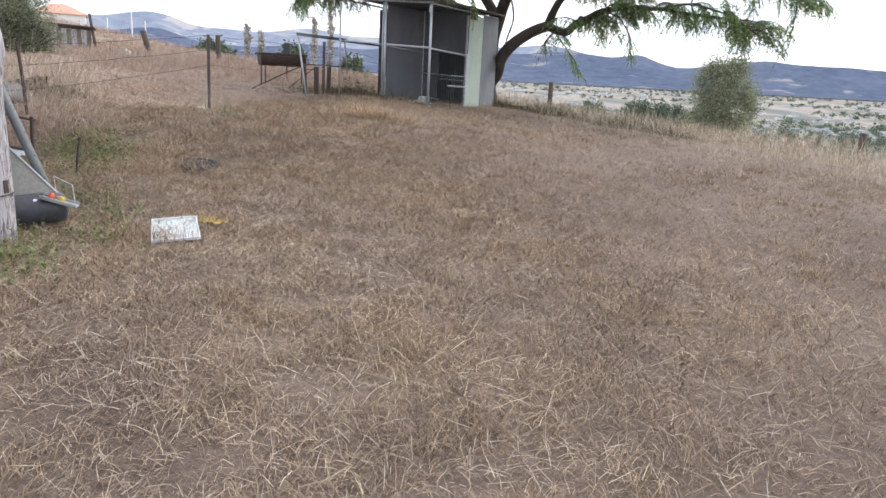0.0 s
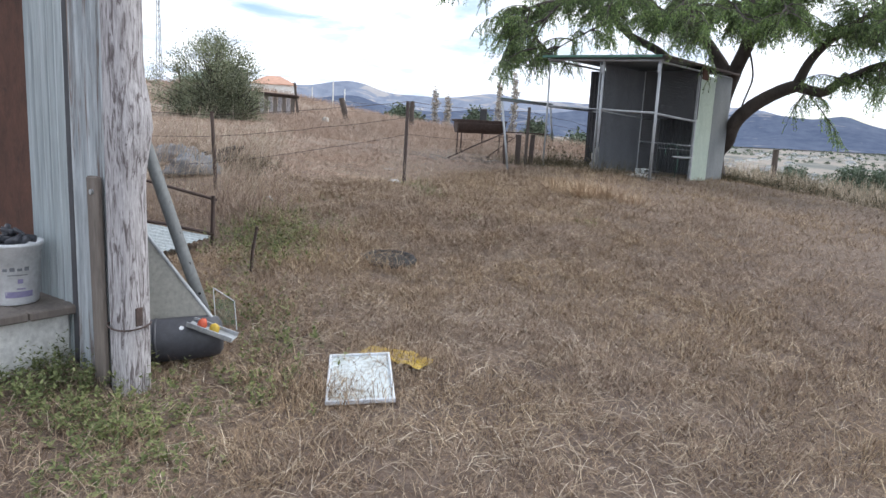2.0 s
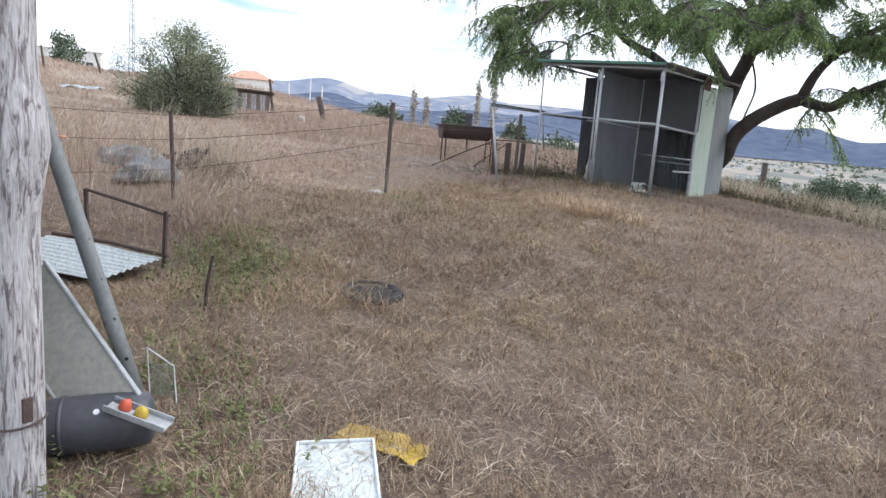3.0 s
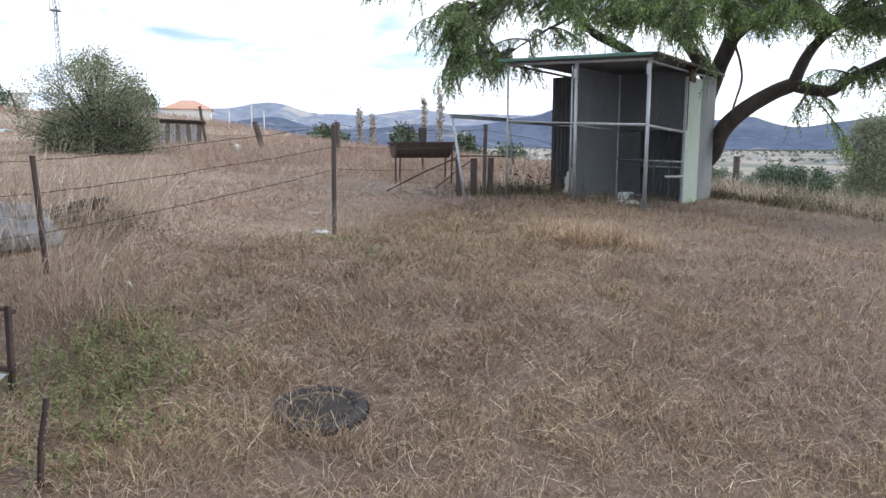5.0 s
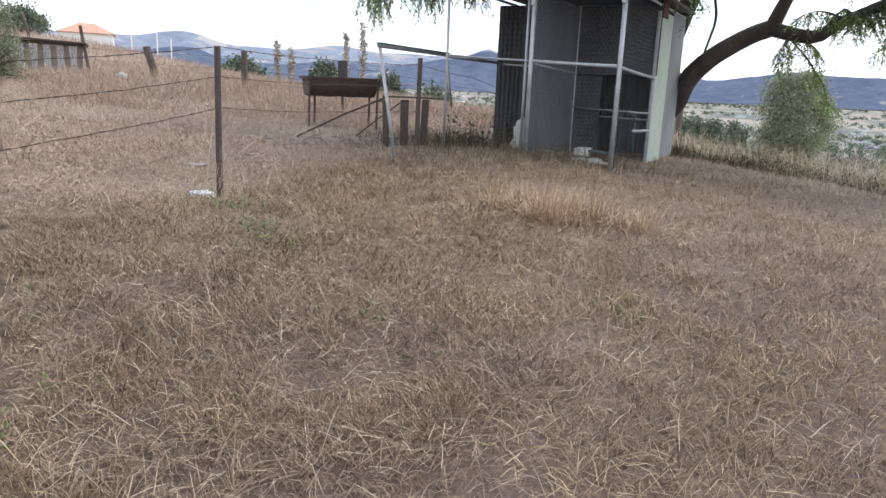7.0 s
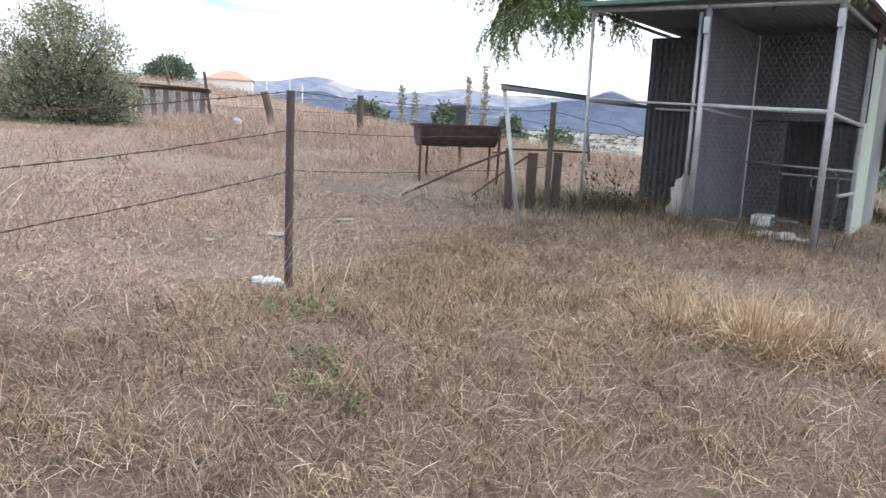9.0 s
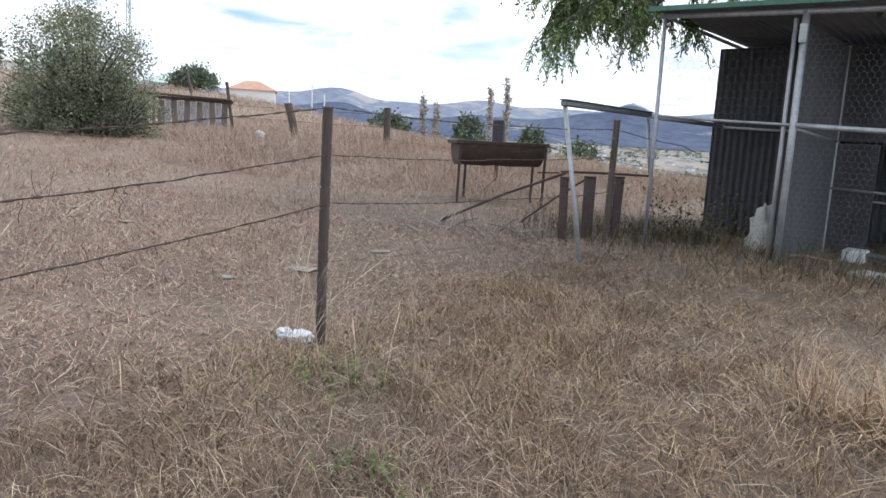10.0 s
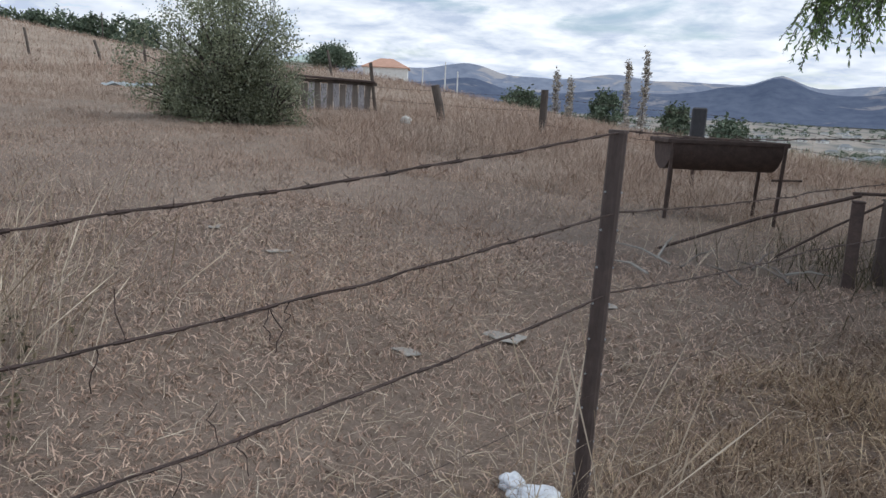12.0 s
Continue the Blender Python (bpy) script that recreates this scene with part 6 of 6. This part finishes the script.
# straw grown over the tyre, the lid and the yellow sheet
x = np.concatenate((rng.normal(-2.86, 0.26, 300), rng.normal(-2.08, 0.2, 420), rng.normal(-1.9, 0.2, 360)))
y = np.concatenate((rng.normal(8.25, 0.06, 300), rng.normal(5.62, 0.1, 420), rng.normal(6.32, 0.1, 360)))
strands("grass_tufts", x, y, rng.uniform(0.1, 0.26, len(x)), rng.uniform(25, 80, len(x)), 0.0015, M_GRASS, "straw grown up over the things in the turf", 0.9)
# the rust-coloured clump before the shed
for cx, cy, sd, cnt, tall_ in ((-1.5, 12.8, 0.15, 620, 0.46), (-1.12, 12.95, 0.15, 420, 0.42), (-1.9, 12.95, 0.14, 260, 0.36), (-0.75, 12.8, 0.16, 260, 0.36)):
    x, y = rng.normal(cx, sd, cnt), rng.normal(cy, sd, cnt)
    az = np.arctan2(y - cy, x - cx) + rng.normal(0, 0.8, cnt)
    rise = np.clip(84 - 170 * np.hypot(x - cx, y - cy) + rng.normal(0, 14, cnt), 12, 88)
    strands("grass_clump", x, y, rng.uniform(0.35, 1.0, cnt) * tall_, rise, 0.0024, M_TUFT, "rust-coloured standing grass clump before the shed", 0.7, az=az)
# weeds and dead growth at the foot of the shed and the gate
x = np.concatenate((rng.normal(-2.4, 0.5, 1100), rng.normal(-1.3, 0.6, 500), rng.normal(-3.2, 0.5, 500)))
y = np.concatenate((rng.normal(16.9, 0.45, 1100), rng.normal(15.8, 0.3, 500), rng.normal(17.0, 0.5, 500)))
strands("dead_weeds", x, y, rng.uniform(0.1, 0.4, len(x)), rng.uniform(30, 88, len(x)), 0.0025, M_SCRUB, "dark dead weeds at the foot of the shed", 0.5)

# grazed tufts between the fence and the bush
n = 110000
x, y = scatter(n, -26, -5.5, 13.5, 25)
g = patchy(x, y, 1.1, 0.6) * 0.6 + patchy(y, x, 2.7, 1.2) * 0.4
keep = (fence_side(x, y) > 1.0) & (rng.uniform(0, 1, n) < 1.7 * g - 0.25)
x, y, g = x[keep], y[keep], g[keep]
strands("grazed_tufts", x, y, rng.uniform(0.04, 0.15, len(x)) * (0.5 + g), rng.uniform(15, 80, len(x)), 0.0024, M_TALL, "uneven grazed tufts of dry paddock grass", 0.7)
# tall dry grass: paddock, hillside, and the edge over the valley
n = 260000
x, y = scatter(n, -34, -1.0, 8.0, 46)
fs_ = fence_side(x, y)
far = np.hypot(x + 4, y - 11)
tall = patchy(x, y, 0.33, 2.0)
keep = (fs_ > 0.6) & ((far > 9.0 + 4 * tall) | ((fs_ > 3.0) & (x < -8.2) & (tall > 0.45) & (y < 14.0))) & (rng.uniform(0, 1, n) < np.clip(14 / far, 0.25, 1)) & (tall > 0.42)
x, y, far = x[keep], y[keep], far[keep]
strands("tall_grass", x, y, rng.uniform(0.12, 0.5, len(x)) * np.clip(0.4 + patchy(x, y, 0.5, 4.0), 0.4, 1.2) * np.where((y > 14.0) & (y < 22.5) & (x > -22), 0.5, 1.0) * np.where((np.abs(x + 15.5) < 3.2) & (y > 19) & (y < 27.6), 0.45, 1.0), rng.uniform(28, 86, len(x)), 0.0011 + 0.00012 * np.clip(far - 8, 0, 30), M_TALL, "long dry reddish-brown grass in the paddock", 0.6)
n = 80000
x, y = scatter(n, -16, 1.0, 18.0, 30)
keep = (fence_side(x, y) > 1.0) & (patchy(x, y, 0.9, 3.0) > 0.25 + 0.35 * rng.uniform(0, 1, n)) & (np.hypot(x + 13.9, y - 21.6) > 1.6) & (y > 18.4 + 0.12 * (x + 8) ** 2 * (x < -8))
x, y = x[keep], y[keep]
strands("tall_grass", x, y, rng.uniform(0.16, 0.5, len(x)) * np.clip((y - 17.2) / 3.0, 0.4, 1) * np.where((x < -12) & (y < 27.6), 0.45, 1.0), rng.uniform(35, 86, len(x)), 0.0017, M_TALL, "feathery dry grass behind the trough", 0.45, 0, True)
n = 7000
x, y = scatter(n, -10.5, -5.6, 8.6, 13.6)
keep = (fence_side(x, y) > 0.15) & (rng.uniform(0, 1, n) < np.clip(1.25 - 0.62 * np.maximum(y - 10.6 + 0.45 * (x + 6.6), 0), 0.0, 1)) & (patchy(x, y, 1.3, 0.9) > 0.22)
x, y = x[keep], y[keep]
strands("tall_grass", x, y, rng.uniform(0.2, 0.66, len(x)), rng.uniform(50, 88, len(x)), 0.0012, M_TALL, "pale feathery long grass along the fence", 0.5, 0, True)
n = 210000
x, y = scatter(n, -110, -8, 18, 110)
far = np.hypot(x + 4, y - 11)
keep = (far > 24) & (rng.uniform(0, 1, n) < np.clip(30 / far, 0.15, 1))
x, y, far = x[keep], y[keep], far[keep]
strands("hill_grass", x, y, rng.uniform(0.2, 0.55, len(x)), rng.uniform(30, 85, len(x)), 0.002 + 0.00016 * far, M_TALL, "long straw-coloured grass over the hillside", 0.5, 0.02)
n = 210000
x, y = scatter(n, -6, 30, 8, 60)
u = 0.85 * x + 0.5 * y - 10
keep = (u > 0.1) & (u < 22) & ((x > 1.8) | (y > 21)) & (rng.uniform(0, 1, n) < np.clip(9 / (u + 4), 0.2, 1))
x, y, u = x[keep], y[keep], u[keep]
strands("edge_grass", x, y, rng.uniform(0.2, 0.55, len(x)) * (0.75 + 0.4 * patchy(x, y, 0.6)) * np.clip(0.45 + 0.35 * u, 0.5, 1.25), rng.uniform(40, 86, len(x)), 0.0013 + 0.0002 * u, M_PALE, "pale seeding grass along the edge over the valley", 0.45, 0, True)
# dark thistles between the shed and the edge
x = 0.2 + 5.2 * rng.uniform(0, 1, 5200) ** 1.6
y = 20.6 - 0.95 * x + rng.normal(0.3, 0.5, 5200) + 0.3 * np.sin(x * 5)
strands("dark_thistles", x, y, rng.uniform(0.1, 0.4, 5200) * (0.35 + patchy(x, y, 2.0)), rng.uniform(25, 85, 5200), 0.004, M_SCRUB, "dark dead thistles along the edge of the mown ground", 0.4)

# tall pale stalks round the fence post and in the paddock
groups = ((-4.4, 12.85, 0.16, 34, 0.8), (-4.05, 12.7, 0.2, 22, 0.6), (-3.7, 12.5, 0.3, 20, 0.4), (-6.85, 12.35, 0.16, 110, 0.8), (-7.4, 12.9, 0.35, 70, 0.85), (-6.7, 11.2, 0.4, 60, 0.8),
          (-7.6, 15.0, 0.9, 40, 0.6), (-6.3, 9.9, 0.35, 150, 0.75), (-4.6, 16.3, 0.5, 40, 0.5), (-8.4, 13.4, 0.5, 90, 0.9), (-7.7, 11.6, 0.4, 70, 0.9), (-7.0, 10.6, 0.5, 80, 0.85), (-9.5, 12.0, 0.9, 380, 0.85), (-8.6, 10.4, 0.8, 380, 0.9), (-6.75, 12.7, 0.2, 120, 0.75), (-6.35, 11.0, 0.3, 160, 0.7), (-5.6, 10.1, 0.25, 110, 0.55), (-4.5, 16.9, 0.5, 50, 0.4))
x = np.concatenate([rng.normal(g[0], g[2], g[3]) for g in groups])
y = np.concatenate([rng.normal(g[1], g[2], g[3]) for g in groups])
ln = np.concatenate([rng.uniform(0.4, 1.1, g[3]) * g[4] for g in groups])
strands("grass_stalks", x, y, ln, rng.uniform(52, 88, len(x)), 0.0013, M_PALE, "tall pale grass stalks round the fence", 0.45, 0, True, az=0.7 + rng.normal(0, 1.0, len(x)))


def weeds(name, groups, label, leaf=0.03, material=M_WEED):
    """Leafy weeds: upright stems with small pointed leaves all along them."""
    V, Lp, C, o = [], [], [], 0
    for cx, cy, spread, count, tall_ in groups:
        for k in range(count):
            x0, y0 = rng.normal(cx, spread), rng.normal(cy, spread)
            z0, h = hz(x0, y0), tall_ * rng.uniform(0.35, 1.0)
            lx, ly = rng.normal(0, 0.3), rng.normal(0, 0.3)
            m = int(10 + h * 40)
            t = rng.uniform(0.1, 1, m)
            az = rng.uniform(0, 2 * math.pi, m)
            el = rng.uniform(-0.3, 0.9, m)
            base = np.stack((x0 + lx * h * t, y0 + ly * h * t, z0 + h * t), 1)
            d = np.stack((np.cos(az) * np.cos(el), np.sin(az) * np.cos(el), np.sin(el)), 1)
            s = np.stack((-np.sin(az), np.cos(az), np.zeros(m)), 1)
            l = (leaf * rng.uniform(0.5, 1.6, m) * (1.2 - 0.6 * t))[:, None]
            v = np.stack((base, base + d * l * 0.5 + s * l * 0.22, base + d * l, base + d * l * 0.5 - s * l * 0.22), 1).reshape(-1, 3)
            V.append(v)
            Lp.append(o + np.arange(4 * m))
            C.append(np.full(m, 4))
            o += 4 * m
    ob = quick_mesh(name, np.concatenate(V), np.concatenate(Lp), np.concatenate(C), material)
    return tagged(ob, label, "weeds", kind="stuff")


weeds("green_weeds", ((-2.8, 4.85, 0.2, 110, 0.16), (-3.3, 5.0, 0.25, 170, 0.2), (-3.8, 5.05, 0.3, 120, 0.24), (-2.6, 4.5, 0.2, 70, 0.12), (-2.55, 5.55, 0.15, 45, 0.14), (-2.75, 6.25, 0.2, 50, 0.16), (-3.3, 6.7, 0.25, 60, 0.2),
                      (-4.2, 8.7, 0.28, 170, 0.26), (-4.75, 9.2, 0.3, 170, 0.26), (-3.9, 8.0, 0.25, 80, 0.2), (-3.85, 6.3, 0.3, 90, 0.3)), "green leafy weeds by the old shed")
weeds("green_weeds", ((-3.45, 11.4, 0.12, 14, 0.16), (-3.75, 11.8, 0.1, 12, 0.16), (-3.2, 11.5, 0.1, 10, 0.14), (-1.2, 10.8, 0.15, 10, 0.08), (-2.5, 10.4, 0.2, 14, 0.08), (-4.1, 12.6, 0.15, 30, 0.2)), "small green shoots in the dry turf")
strands("tall_grass", rng.normal(-5.35, 0.3, 900), rng.normal(9.8, 0.3, 900), rng.uniform(0.15, 0.5, 900), rng.uniform(40, 86, 900), 0.0014, M_TALL, "soft brown long grass by the fence foot", 0.5)
weeds("dry_weeds", ((-6.6, 12.0, 0.22, 130, 0.2), (-6.95, 12.45, 0.2, 90, 0.22), (-6.3, 11.6, 0.22, 90, 0.16), (-7.1, 11.6, 0.25, 90, 0.2)), "grey-green dead weeds by the charred beams", 0.028, M_SCRUB)
weeds("tall_weeds", ((-2.15, 16.9, 0.25, 26, 0.85), (-1.8, 17.2, 0.25, 20, 0.7), (-2.5, 17.3, 0.25, 18, 0.7), (0.9, 20.3, 0.4, 40, 0.5), (2.2, 18.6, 0.5, 50, 0.45), (3.6, 17.4, 0.6, 50, 0.4)), "straggling dark weeds about the shed", 0.045, M_SCRUB)
